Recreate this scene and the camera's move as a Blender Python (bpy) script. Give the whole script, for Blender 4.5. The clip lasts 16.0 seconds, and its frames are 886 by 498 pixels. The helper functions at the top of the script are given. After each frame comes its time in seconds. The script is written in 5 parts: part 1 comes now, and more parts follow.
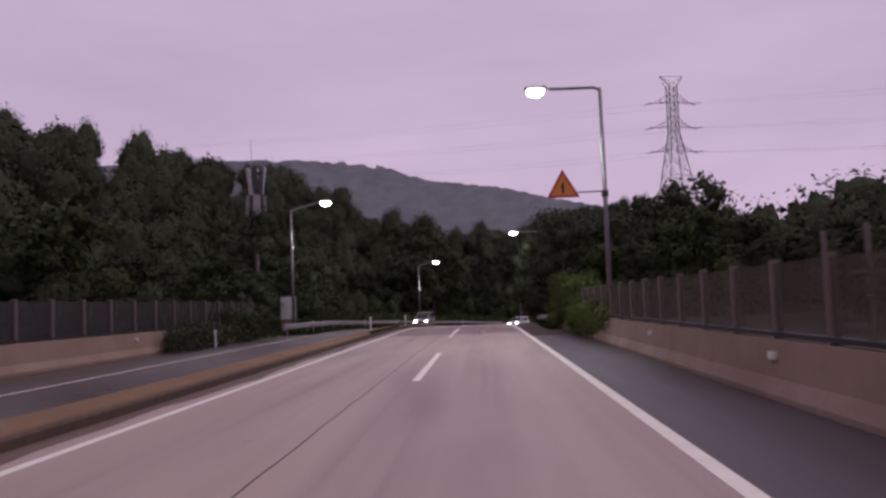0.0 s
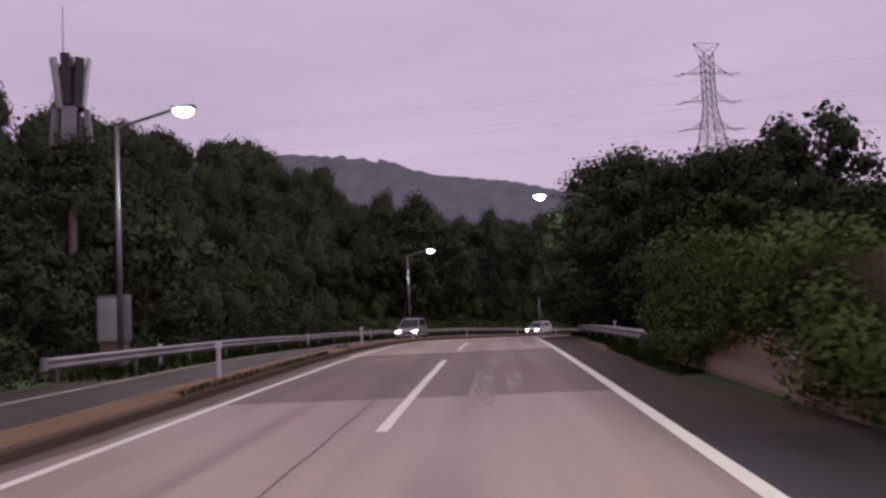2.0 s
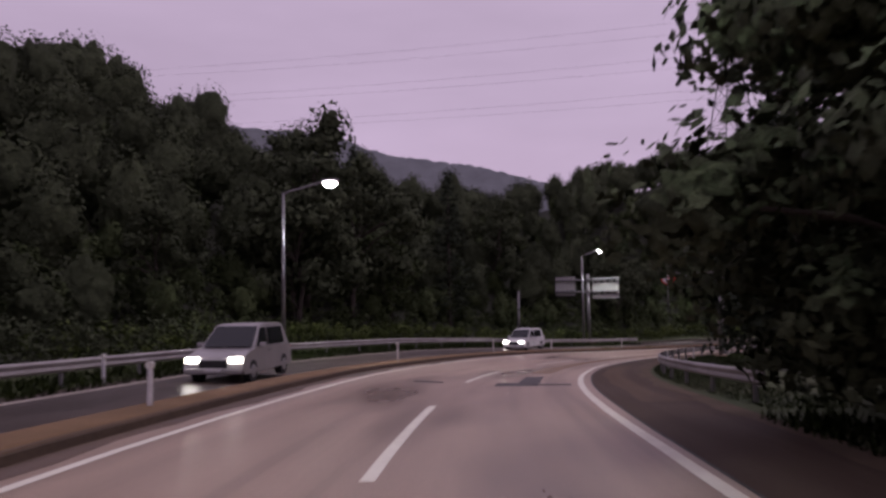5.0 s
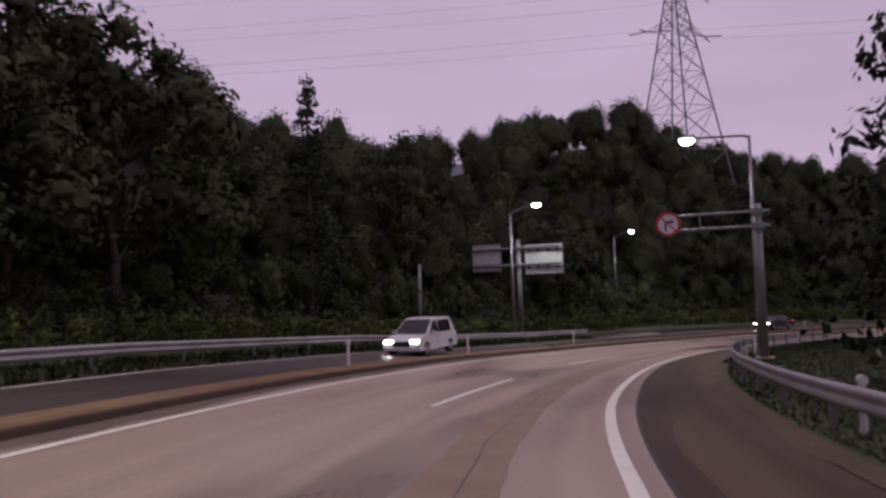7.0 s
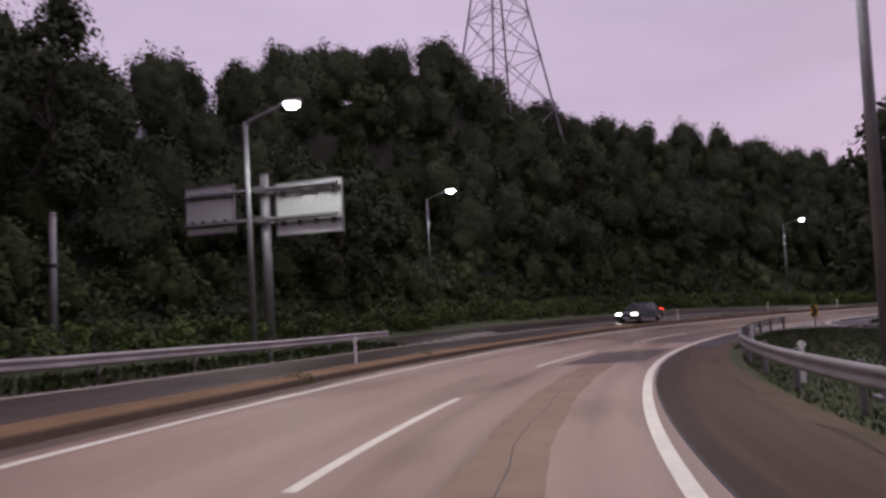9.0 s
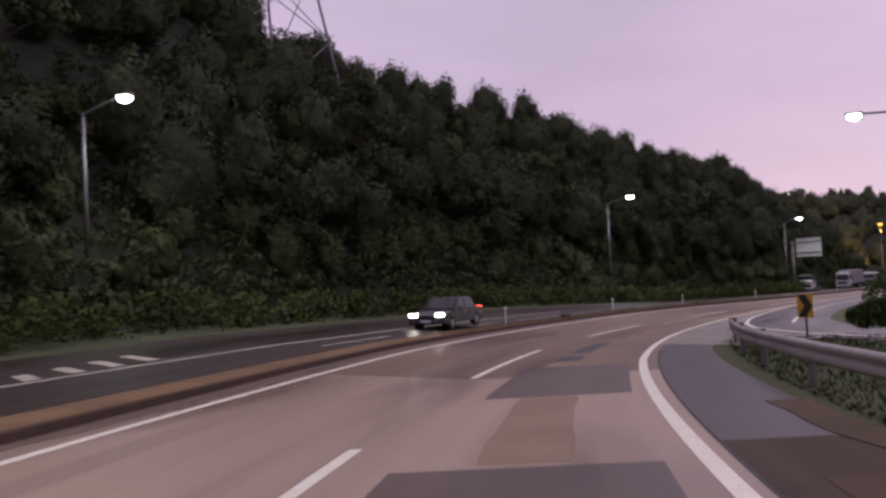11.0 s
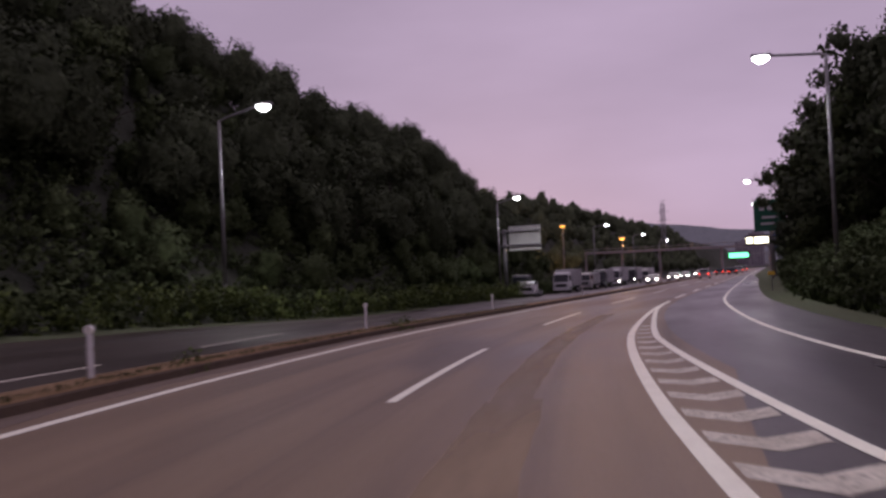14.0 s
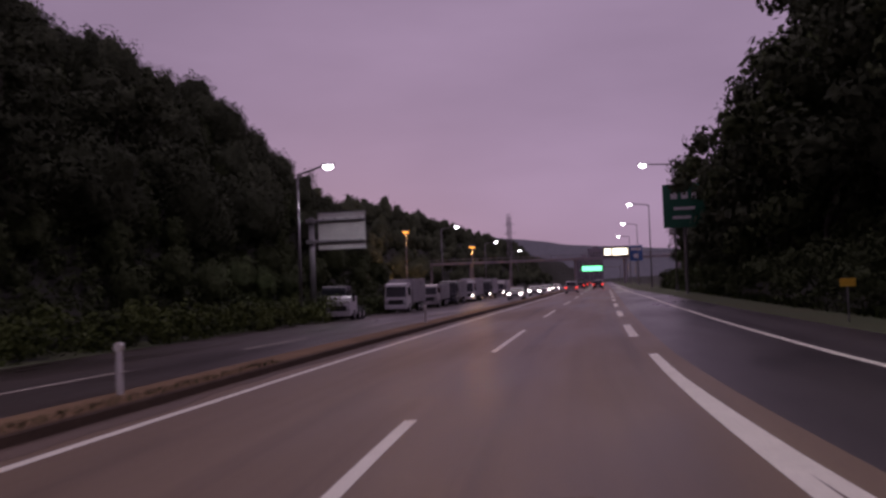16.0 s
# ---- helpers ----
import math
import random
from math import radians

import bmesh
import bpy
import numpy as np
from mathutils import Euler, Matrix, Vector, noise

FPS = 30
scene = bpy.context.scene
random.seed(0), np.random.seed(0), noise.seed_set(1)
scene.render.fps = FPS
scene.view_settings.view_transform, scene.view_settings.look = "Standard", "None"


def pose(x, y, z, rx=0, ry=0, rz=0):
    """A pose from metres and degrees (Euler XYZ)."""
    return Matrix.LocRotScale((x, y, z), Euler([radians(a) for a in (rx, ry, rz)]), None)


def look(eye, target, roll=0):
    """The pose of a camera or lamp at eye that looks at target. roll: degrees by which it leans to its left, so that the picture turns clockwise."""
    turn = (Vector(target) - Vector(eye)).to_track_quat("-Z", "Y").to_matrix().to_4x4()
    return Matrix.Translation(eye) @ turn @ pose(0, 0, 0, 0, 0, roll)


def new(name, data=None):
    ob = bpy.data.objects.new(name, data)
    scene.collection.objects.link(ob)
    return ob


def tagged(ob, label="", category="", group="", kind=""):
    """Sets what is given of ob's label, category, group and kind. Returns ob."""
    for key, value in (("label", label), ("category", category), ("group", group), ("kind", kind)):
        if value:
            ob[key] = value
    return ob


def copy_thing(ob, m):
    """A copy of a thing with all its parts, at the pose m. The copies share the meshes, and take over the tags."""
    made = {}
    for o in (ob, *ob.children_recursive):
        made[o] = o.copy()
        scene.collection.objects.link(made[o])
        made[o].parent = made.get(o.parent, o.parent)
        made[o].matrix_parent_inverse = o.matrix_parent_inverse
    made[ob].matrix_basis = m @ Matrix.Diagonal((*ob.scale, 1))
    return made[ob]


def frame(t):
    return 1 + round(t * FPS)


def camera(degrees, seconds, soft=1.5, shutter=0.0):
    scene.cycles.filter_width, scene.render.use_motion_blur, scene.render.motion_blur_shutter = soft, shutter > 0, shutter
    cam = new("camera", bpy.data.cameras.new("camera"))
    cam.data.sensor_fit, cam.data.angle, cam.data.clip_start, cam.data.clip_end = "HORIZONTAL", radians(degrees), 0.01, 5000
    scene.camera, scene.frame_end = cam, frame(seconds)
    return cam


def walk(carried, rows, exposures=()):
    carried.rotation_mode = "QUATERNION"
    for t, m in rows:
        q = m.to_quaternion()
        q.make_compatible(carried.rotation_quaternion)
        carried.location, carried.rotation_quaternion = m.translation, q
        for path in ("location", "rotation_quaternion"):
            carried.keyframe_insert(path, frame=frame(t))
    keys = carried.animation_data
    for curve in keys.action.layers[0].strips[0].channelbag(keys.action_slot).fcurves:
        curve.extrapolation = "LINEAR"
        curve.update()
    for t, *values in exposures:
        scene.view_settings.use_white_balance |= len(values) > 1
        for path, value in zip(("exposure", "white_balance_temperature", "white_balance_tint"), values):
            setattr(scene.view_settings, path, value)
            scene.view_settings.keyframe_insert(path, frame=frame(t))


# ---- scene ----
cam = camera(57.8, 16.0, soft=2.7, shutter=0.25)
PATH = [
    (0.0, 6.43, 7.28, 1.60, 93.89, 2.13, 2.85),
    (0.5, 6.50, 14.21, 1.61, 94.08, 2.33, 3.23),
    (1.0, 6.53, 21.02, 1.62, 94.08, 2.54, 3.33),
    (1.5, 6.50, 27.76, 1.61, 94.08, 2.74, 3.42),
    (2.0, 6.35, 34.44, 1.61, 94.04, 2.66, 3.56),
    (2.5, 6.14, 41.11, 1.61, 93.89, 2.34, 3.78),
    (3.0, 5.95, 47.82, 1.60, 93.77, 2.02, 3.88),
    (3.5, 5.89, 54.61, 1.61, 93.81, 1.96, 3.64),
    (4.75, 6.05, 71.80, 1.39, 93.72, 1.13, 1.20),
    (6.0, 7.46, 89.44, 0.78, 93.62, 0.30, -2.62),
    (6.5, 8.56, 96.63, 0.44, 93.41, 0.86, -4.42),
    (7.0, 9.71, 103.77, 0.08, 93.11, 1.71, -5.44),
    (7.5, 11.15, 110.82, -0.28, 92.95, 2.45, -7.42),
    (8.0, 12.91, 117.69, -0.61, 92.93, 2.76, -10.95),
    (8.5, 15.08, 124.32, -0.95, 92.79, 2.88, -14.91),
    (9.0, 17.58, 130.65, -1.25, 92.63, 2.92, -19.00),
    (9.5, 20.51, 136.68, -1.57, 92.57, 2.83, -22.90),
    (9.7, 21.75, 139.05, -1.69, 92.44, 2.81, -24.58),
    (11.8, 37.65, 160.99, -2.78, 91.71, 2.56, -39.96),
    (12.0, 39.67, 162.89, -2.87, 91.61, 2.49, -41.55),
    (12.5, 44.87, 167.54, -3.11, 91.68, 2.40, -45.75),
    (13.0, 50.47, 171.87, -3.32, 91.71, 2.21, -49.80),
    (13.5, 56.36, 175.87, -3.53, 91.64, 2.46, -53.31),
    (14.0, 62.57, 179.52, -3.73, 91.51, 2.58, -56.65),
    (14.5, 68.99, 182.91, -3.89, 91.71, 2.83, -59.58),
    (15.0, 75.72, 185.99, -4.04, 91.77, 2.71, -62.44),
    (15.5, 82.76, 188.74, -4.16, 91.91, 2.71, -64.94),
    (16.0, 89.86, 191.29, -4.28, 92.02, 2.04, -67.59),
]
EXPOSURES = [(0.0, 0.2, 6500, 10), (1.5, 0.2, 6500, 9), (2.5, 0.3, 6500, 9), (3.2, 0.08, 6500, 13), (6.0, 0.1, 6500, 11), (8.5, 0.25, 6500, 8), (9.0, 0.36, 6500, 5), (9.5, 0.32, 6500, 8), (12.0, 0.45, 6500, 6),
             (13.0, 0.1, 6500, 9), (14.0, -0.1, 6500, 13), (15.0, -0.3, 6500, 20), (15.5, -0.42, 6500, 24), (16.0, -0.68, 6500, 28)]
walk(cam, [(t, pose(*p)) for t, *p in PATH], EXPOSURES)


# ---- sky and sun ----
def make_world():
    w = bpy.data.worlds.new("overcast_dusk")
    scene.world = w
    w.use_nodes = True
    nt = w.node_tree
    nt.nodes.clear()
    N = nt.nodes.new
    out, bg = N("ShaderNodeOutputWorld"), N("ShaderNodeBackground")
    sky = N("ShaderNodeTexSky")
    sky.sky_type, sky.sun_disc = "NISHITA", False
    sky.sun_elevation, sky.sun_rotation = radians(3.0), radians(60.0)
    coord, sep = N("ShaderNodeTexCoord"), N("ShaderNodeSeparateXYZ")
    nt.links.new(coord.outputs["Generated"], sep.inputs[0])
    ramp = N("ShaderNodeValToRGB")
    el = ramp.color_ramp.elements
    el[0].position, el[0].color = 0.0, (0.56, 0.424, 0.585, 1)
    el[1].position, el[1].color = 1.0, (0.40, 0.328, 0.448, 1)
    mid = el.new(0.22)
    mid.color = (0.50, 0.388, 0.54, 1)
    nt.links.new(sep.outputs["Z"], ramp.inputs[0])
    # soft cloud streaks, wider than high
    mp = N("ShaderNodeMapping")
    mp.inputs["Scale"].default_value = (1.3, 1.3, 4.5)
    nt.links.new(coord.outputs["Generated"], mp.inputs[0])
    nz = N("ShaderNodeTexNoise")
    nz.inputs["Scale"].default_value, nz.inputs["Detail"].default_value = 1.6, 5.0
    nt.links.new(mp.outputs[0], nz.inputs["Vector"])
    mr = N("ShaderNodeMapRange")
    mr.inputs["From Min"].default_value, mr.inputs["From Max"].default_value = 0.3, 0.7
    mr.inputs["To Min"].default_value, mr.inputs["To Max"].default_value = 0.88, 1.1
    nt.links.new(nz.outputs["Fac"], mr.inputs[0])
    mul = N("ShaderNodeVectorMath")
    mul.operation = "SCALE"
    nt.links.new(ramp.outputs[0], mul.inputs[0])
    nt.links.new(mr.outputs[0], mul.inputs["Scale"])
    # the overcast layer over a clear twilight sky
    mix = N("ShaderNodeMix")
    mix.data_type = "RGBA"
    mix.inputs["Factor"].default_value = 0.97
    sc = N("ShaderNodeVectorMath")
    sc.operation = "SCALE"
    sc.inputs["Scale"].default_value = 0.1
    nt.links.new(sky.outputs[0], sc.inputs[0])
    nt.links.new(sc.outputs[0], mix.inputs[6])
    nt.links.new(mul.outputs[0], mix.inputs[7])
    nt.links.new(mix.outputs[2], bg.inputs[0])
    bg.inputs[1].default_value = 1.0
    nt.links.new(bg.outputs[0], out.inputs[0])


make_world()
sun_data = bpy.data.lights.new("sun", "SUN")
sun_data.energy, sun_data.angle, sun_data.color = 0.5, radians(30), (1.0, 0.88, 0.9)
sun = new("sun", sun_data)
sun.matrix_world = look((0, 0, 300), (-120, -60, 0))


# ---- the road's line: distance s along the lane line, offset o to its right ----
LINE = [(4.95, -60), (4.95, -20), (4.95, 20), (4.95, 45), (4.98, 65), (5.15, 80), (5.75, 93), (6.7, 103.1), (8.5, 112.7),
        (11.2, 121.9), (14.75, 130.9), (18.8, 139.3), (23.6, 147.3), (28.9, 154.7), (34.9, 161.6), (41.3, 167.9), (48.0, 173.5),
        (55.2, 178.4), (63.6, 183), (72.4, 187), (81.4, 190.5), (90.4, 193.3), (100, 195.9), (109.3, 198), (118, 199.8),
        (160, 208), (260, 227.6), (420, 259), (900, 353)]


def spline(points, step=0.5):
    c = np.array(points, float)
    n = len(c)
    t = np.concatenate([[0], np.cumsum(np.hypot(*np.diff(c, axis=0).T))])
    h = np.diff(t)
    a, b = np.zeros((n, n)), np.zeros((n, 2))
    a[0, 0] = a[-1, -1] = 1
    for i in range(1, n - 1):
        a[i, i - 1], a[i, i], a[i, i + 1] = h[i - 1], 2 * (h[i - 1] + h[i]), h[i]
        b[i] = 6 * ((c[i + 1] - c[i]) / h[i] - (c[i] - c[i - 1]) / h[i - 1])
    m = np.linalg.solve(a, b)
    u = np.arange(0, t[-1], step)
    k = np.clip(np.searchsorted(t, u, side="right") - 1, 0, n - 2)
    d = (u - t[k])[:, None]
    hh = h[k][:, None]
    e = hh - d
    return (m[k] * e**3 + m[k + 1] * d**3) / (6 * hh) + (c[k] / hh - m[k] * hh / 6) * e + (c[k + 1] / hh - m[k + 1] * hh / 6) * d


CP = spline(LINE)
CD = np.gradient(CP, axis=0)
CD /= np.hypot(*CD.T)[:, None]
CN = np.stack([CD[:, 1], -CD[:, 0]], 1)
CS = np.concatenate([[0], np.cumsum(np.hypot(*np.diff(CP, axis=0).T))]) - 60
BANK = [(80, 0), (95, .035), (105, .062), (115, .078), (125, .095), (138, .095), (150, .078), (160, .075), (175, .085), (185, .105),
        (215, .11), (230, .085), (245, .05), (265, .035), (300, .02), (420, .0)]


# past the crest the whole valley falls away to the north
FALL = [(52, 0), (60, -.03), (67, -.11), (74, -.26), (80, -.43), (86, -.66), (90, -.845), (93, -.99), (380, -15.34)]


def table(s, rows):
    xs, ys = zip(*rows)
    return np.interp(s, xs, ys)


def level(s, o):
    """Height of the banked carriageway."""
    return table(s, BANK) * np.maximum(0, -np.asarray(o, float))


def place(s, o, dz=0.0):
    s, o = np.asarray(s, float), np.asarray(o, float)
    x = np.interp(s, CS, CP[:, 0]) + np.interp(s, CS, CN[:, 0]) * o
    y = np.interp(s, CS, CP[:, 1]) + np.interp(s, CS, CN[:, 1]) * o
    return np.stack(np.broadcast_arrays(x, y, level(s, o) + table(y, FALL) + dz), -1)


def heading(s):
    """Turn about z, in degrees, of a thing whose +y runs along the road."""
    return math.degrees(math.atan2(-np.interp(s, CS, CD[:, 0]), np.interp(s, CS, CD[:, 1])))


def road_coords(x, y):
    """s and o of the nearest spot of the line, for arrays."""
    s, o = np.empty(len(x)), np.empty(len(x))
    p, d, n, ss = CP[::4], CD[::4], CN[::4], CS[::4]
    for a in range(0, len(x), 4000):
        q = np.stack([x[a:a + 4000], y[a:a + 4000]], 1)
        i = ((q[:, None, :] - p[None]) ** 2).sum(2).argmin(1)
        v = q - p[i]
        s[a:a + 4000] = ss[i] + (v * d[i]).sum(1)
        o[a:a + 4000] = np.sign((v * n[i]).sum(1)) * np.hypot(*v.T)
    return s, o


CREST = [(-60, 8), (70, 9), (82, 11.5), (100, 13.5), (129, 15.5), (141, 17.5), (151, 17.3), (159, 15.5), (171, 15.2), (181, 17), (187, 20), (194, 23.5), (203, 27),
         (208, 27), (214, 25), (222, 23), (245, 23), (260, 21.5), (280, 20), (294, 19), (312, 20.5), (322, 17), (341, 12), (362, 10.5), (375, 9), (420, 24), (492, 26), (540, 28), (600, 28), (690, 29), (840, 31), (900, 32)]
FOOT = [(-60, 18), (100, 17), (120, 16.5), (240, 16.5), (290, 20), (350, 24), (390, 45), (900, 48)]
BROW = [(-60, 46), (70, 44), (100, 40), (340, 39), (370, 48), (400, 75), (900, 78)]


def terrain(x, y):
    """Height of the natural ground round the road."""
    x, y = np.asarray(x, float), np.asarray(y, float)
    s, o = road_coords(x, y)
    foot, brow = table(s, FOOT), table(s, BROW)
    up = np.clip((-o - foot) / (brow - foot), 0, 1)
    z = table(s, CREST) * (0.55 * up + 0.45 * up * up * (3 - 2 * up))
    z += np.where(o < 0, np.minimum(level(s, np.maximum(o, -14)), 1.6), 0)
    # a second rise behind the first slope
    z += 10 * np.clip((-o - 42) / 22, 0, 1) * table(s, [(20, 0), (70, 1), (142, 1), (154, 0)])
    right = np.maximum(0, o - 11.0)
    grow = table(s, [(-60, 0), (200, 0), (225, .45), (330, .45), (380, 0), (900, 0)])
    z += np.minimum(right * grow, 7.0)
    far = np.clip((np.abs(o) - 24) / 30, 0, 1)
    z += far * (.9 * np.sin(x * .083 + 1.3) * np.sin(y * .071) + .5 * np.sin(x * .21) * np.sin(y * .19 + .7))
    near = ((o > -13.4) & (o < 10.4)) | ((s > 140) & (s < 200) & (o > 0) & (o < 30))
    return np.where(near, z - 0.45, z) + table(y, FALL)


# ---- materials ----
def shader(name, color, rough=0.6, metal=0.0, spec=0.5):
    m = bpy.data.materials.new(name)
    m.use_nodes = True
    b = m.node_tree.nodes["Principled BSDF"]
    b.inputs["Base Color"].default_value = (*color, 1)
    b.inputs["Roughness"].default_value, b.inputs["Metallic"].default_value = rough, metal
    b.inputs["Specular IOR Level"].default_value = spec
    return m, m.node_tree, b


def noise_node(nt, scale, detail=4.0, rough=0.55, stretch=None, distort=0.0):
    co = nt.nodes.new("ShaderNodeTexCoord")
    n = nt.nodes.new("ShaderNodeTexNoise")
    n.inputs["Scale"].default_value, n.inputs["Detail"].default_value = scale, detail
    n.inputs["Roughness"].default_value, n.inputs["Distortion"].default_value = rough, distort
    if stretch:
        mp = nt.nodes.new("ShaderNodeMapping")
        mp.inputs["Scale"].default_value = stretch
        nt.links.new(co.outputs["Object"], mp.inputs[0])
        nt.links.new(mp.outputs[0], n.inputs["Vector"])
    else:
        nt.links.new(co.outputs["Object"], n.inputs["Vector"])
    return n


def blend(nt, fac, a, b, lo=0.35, hi=0.65):
    """Colour socket that goes from a to b as fac goes from lo to hi."""
    r = nt.nodes.new("ShaderNodeMapRange")
    r.inputs["From Min"].default_value, r.inputs["From Max"].default_value = lo, hi
    nt.links.new(fac, r.inputs[0])
    mx = nt.nodes.new("ShaderNodeMix")
    mx.data_type = "RGBA"
    nt.links.new(r.outputs[0], mx.inputs["Factor"])
    for i, c in ((6, a), (7, b)):
        if isinstance(c, tuple):
            mx.inputs[i].default_value = (*c, 1)
        else:
            nt.links.new(c, mx.inputs[i])
    return mx.outputs[2]


def bump(nt, b, fac, strength=0.3, distance=0.02):
    bp = nt.nodes.new("ShaderNodeBump")
    bp.inputs["Strength"].default_value, bp.inputs["Distance"].default_value = strength, distance
    nt.links.new(fac, bp.inputs["Height"])
    nt.links.new(bp.outputs[0], b.inputs["Normal"])


def vary(nt, b, fac, lo, hi, key="Roughness"):
    r = nt.nodes.new("ShaderNodeMapRange")
    r.inputs["From Min"].default_value, r.inputs["From Max"].default_value = 0.3, 0.7
    r.inputs["To Min"].default_value, r.inputs["To Max"].default_value = lo, hi
    nt.links.new(fac, r.inputs[0])
    nt.links.new(r.outputs[0], b.inputs[key])


def surface(name, c1, c2, scale, rough=(0.5, 0.7), fine=40.0, bumps=0.25, metal=0.0, dist=0.01, c3=None, spec=0.5):
    """Two colours mixed by coarse noise, shaded by fine grain, with relief."""
    m, nt, b = shader(name, c1, rough[0], metal, spec)
    big, small = noise_node(nt, scale, 5.0), noise_node(nt, fine, 3.0)
    col = blend(nt, big.outputs["Fac"], c1, c2)
    dark = tuple(v * 0.72 for v in (c3 or c1))
    col = blend(nt, small.outputs["Fac"], dark, col, 0.22, 0.55)
    nt.links.new(col, b.inputs["Base Color"])
    vary(nt, b, big.outputs["Fac"], *rough)
    bump(nt, b, small.outputs["Fac"], bumps, dist)
    return m


def glow(name, color, strength):
    m = bpy.data.materials.new(name)
    m.use_nodes = True
    nt = m.node_tree
    nt.nodes.clear()
    e, o = nt.nodes.new("ShaderNodeEmission"), nt.nodes.new("ShaderNodeOutputMaterial")
    e.inputs[0].default_value, e.inputs[1].default_value = (*color, 1), strength
    nt.links.new(e.outputs[0], o.inputs[0])
    return m


def pavement_material(name, base, worn, damp, streak, rough=(0.52, 0.26), spec=0.36):
    """Worn carriageway: streaks along the lanes (uv x across, y along), damp patches, aggregate."""
    m, nt, b = shader(name, base, 0.5, 0.0, spec)
    uv = nt.nodes.new("ShaderNodeUVMap")
    mp = nt.nodes.new("ShaderNodeMapping")
    mp.inputs["Scale"].default_value = (1.35, 0.025, 1)
    nt.links.new(uv.outputs[0], mp.inputs[0])
    st = nt.nodes.new("ShaderNodeTexNoise")
    st.inputs["Scale"].default_value, st.inputs["Detail"].default_value = 1.0, 3.0
    nt.links.new(mp.outputs[0], st.inputs["Vector"])
    mp2 = nt.nodes.new("ShaderNodeMapping")
    mp2.inputs["Scale"].default_value = (0.35, 0.07, 1)
    nt.links.new(uv.outputs[0], mp2.inputs[0])
    wet = nt.nodes.new("ShaderNodeTexNoise")
    wet.inputs["Scale"].default_value, wet.inputs["Detail"].default_value = 1.0, 6.0
    nt.links.new(mp2.outputs[0], wet.inputs["Vector"])
    grit = noise_node(nt, 55.0, 2.0)
    col = blend(nt, st.outputs["Fac"], base, worn, 0.38, 0.62)
    col = blend(nt, st.outputs["Fac"], streak, col, 0.28, 0.42)
    col = blend(nt, wet.outputs["Fac"], col, damp, 0.52, 0.66)
    dk = blend(nt, grit.outputs["Fac"], (0.0, 0.0, 0.0), (1.0, 1.0, 1.0), 0.0, 0.62)
    mu = nt.nodes.new("ShaderNodeMix")
    mu.data_type, mu.blend_type = "RGBA", "MULTIPLY"
    mu.inputs["Factor"].default_value = 0.55
    nt.links.new(col, mu.inputs[6])
    nt.links.new(dk, mu.inputs[7])
    nt.links.new(mu.outputs[2], b.inputs["Base Color"])
    vary(nt, b, wet.outputs["Fac"], *rough)
    bump(nt, b, grit.outputs["Fac"], 0.35, 0.006)
    return m


def leaf_material(name, c1, c2, rough=0.75):
    m, nt, b = shader(name, c1, rough, 0.0, 0.08)
    g = nt.nodes.new("ShaderNodeNewGeometry")
    big = noise_node(nt, 0.22, 3.0)
    col = blend(nt, g.outputs["Random Per Island"], c1, c2, 0.0, 1.0)
    col = blend(nt, big.outputs["Fac"], tuple(v * 0.7 for v in c1), col, 0.3, 0.6)
    small = noise_node(nt, 3.2, 5.0, 0.7)
    col = blend(nt, small.outputs["Fac"], tuple(v * 0.7 for v in c1), col, 0.34, 0.6)
    bump(nt, b, small.outputs["Fac"], 0.9, 0.25)
    nt.links.new(col, b.inputs["Base Color"])
    return m


# darker copy of grey_asphalt: weaker light on the oncoming side put into colour
M_opp_dim = pavement_material("dimmed_worn_asphalt", (0.0459, 0.0323, 0.0256), (0.0593, 0.0424, 0.0328), (0.0326, 0.0229, 0.0183), (0.0370, 0.0265, 0.0213))
M_road = pavement_material("concrete_carriageway", (0.4, 0.303, 0.252), (0.49, 0.376, 0.315), (0.27, 0.203, 0.172), (0.285, 0.216, 0.182))
M_road_bend = pavement_material("brownish_concrete", (0.42, 0.308, 0.24), (0.51, 0.377, 0.294), (0.28, 0.204, 0.163), (0.31, 0.226, 0.178), (0.5, 0.24))
M_road_red = pavement_material("red_brown_asphalt", (0.194, 0.127, 0.0907), (0.245, 0.163, 0.115), (0.133, 0.088, 0.0647), (0.153, 0.102, 0.0739))
M_road_dark = pavement_material("brown_asphalt_carriageway", (0.194, 0.131, 0.0874), (0.245, 0.168, 0.109), (0.128, 0.088, 0.0613), (0.128, 0.09, 0.0655), (0.56, 0.34))
M_shoulder = pavement_material("dark_asphalt", (0.062, 0.0522, 0.0578), (0.078, 0.0646, 0.068), (0.04, 0.0342, 0.0382), (0.05, 0.0427, 0.0467))
M_opp = pavement_material("grey_asphalt", (0.0711, 0.0516, 0.0417), (0.0884, 0.0649, 0.0511), (0.0501, 0.0367, 0.0298), (0.0565, 0.0422, 0.0338))
M_shoulder_brown = pavement_material("brown_shoulder_asphalt", (0.0808, 0.0552, 0.0437), (0.104, 0.0736, 0.0562), (0.0532, 0.0368, 0.0296), (0.0646, 0.046, 0.0359), (0.75, 0.6), 0.1)
M_wet = pavement_material("wet_dark_asphalt", (0.06, 0.05, 0.05), (0.074, 0.062, 0.06), (0.041, 0.035, 0.036), (0.05, 0.042, 0.042), (0.46, 0.24))
M_tan = pavement_material("worn_tan_concrete", (0.0997, 0.0672, 0.0491), (0.138, 0.0948, 0.0671), (0.0665, 0.046, 0.0343), (0.0779, 0.0534, 0.039), (0.75, 0.6), 0.1)
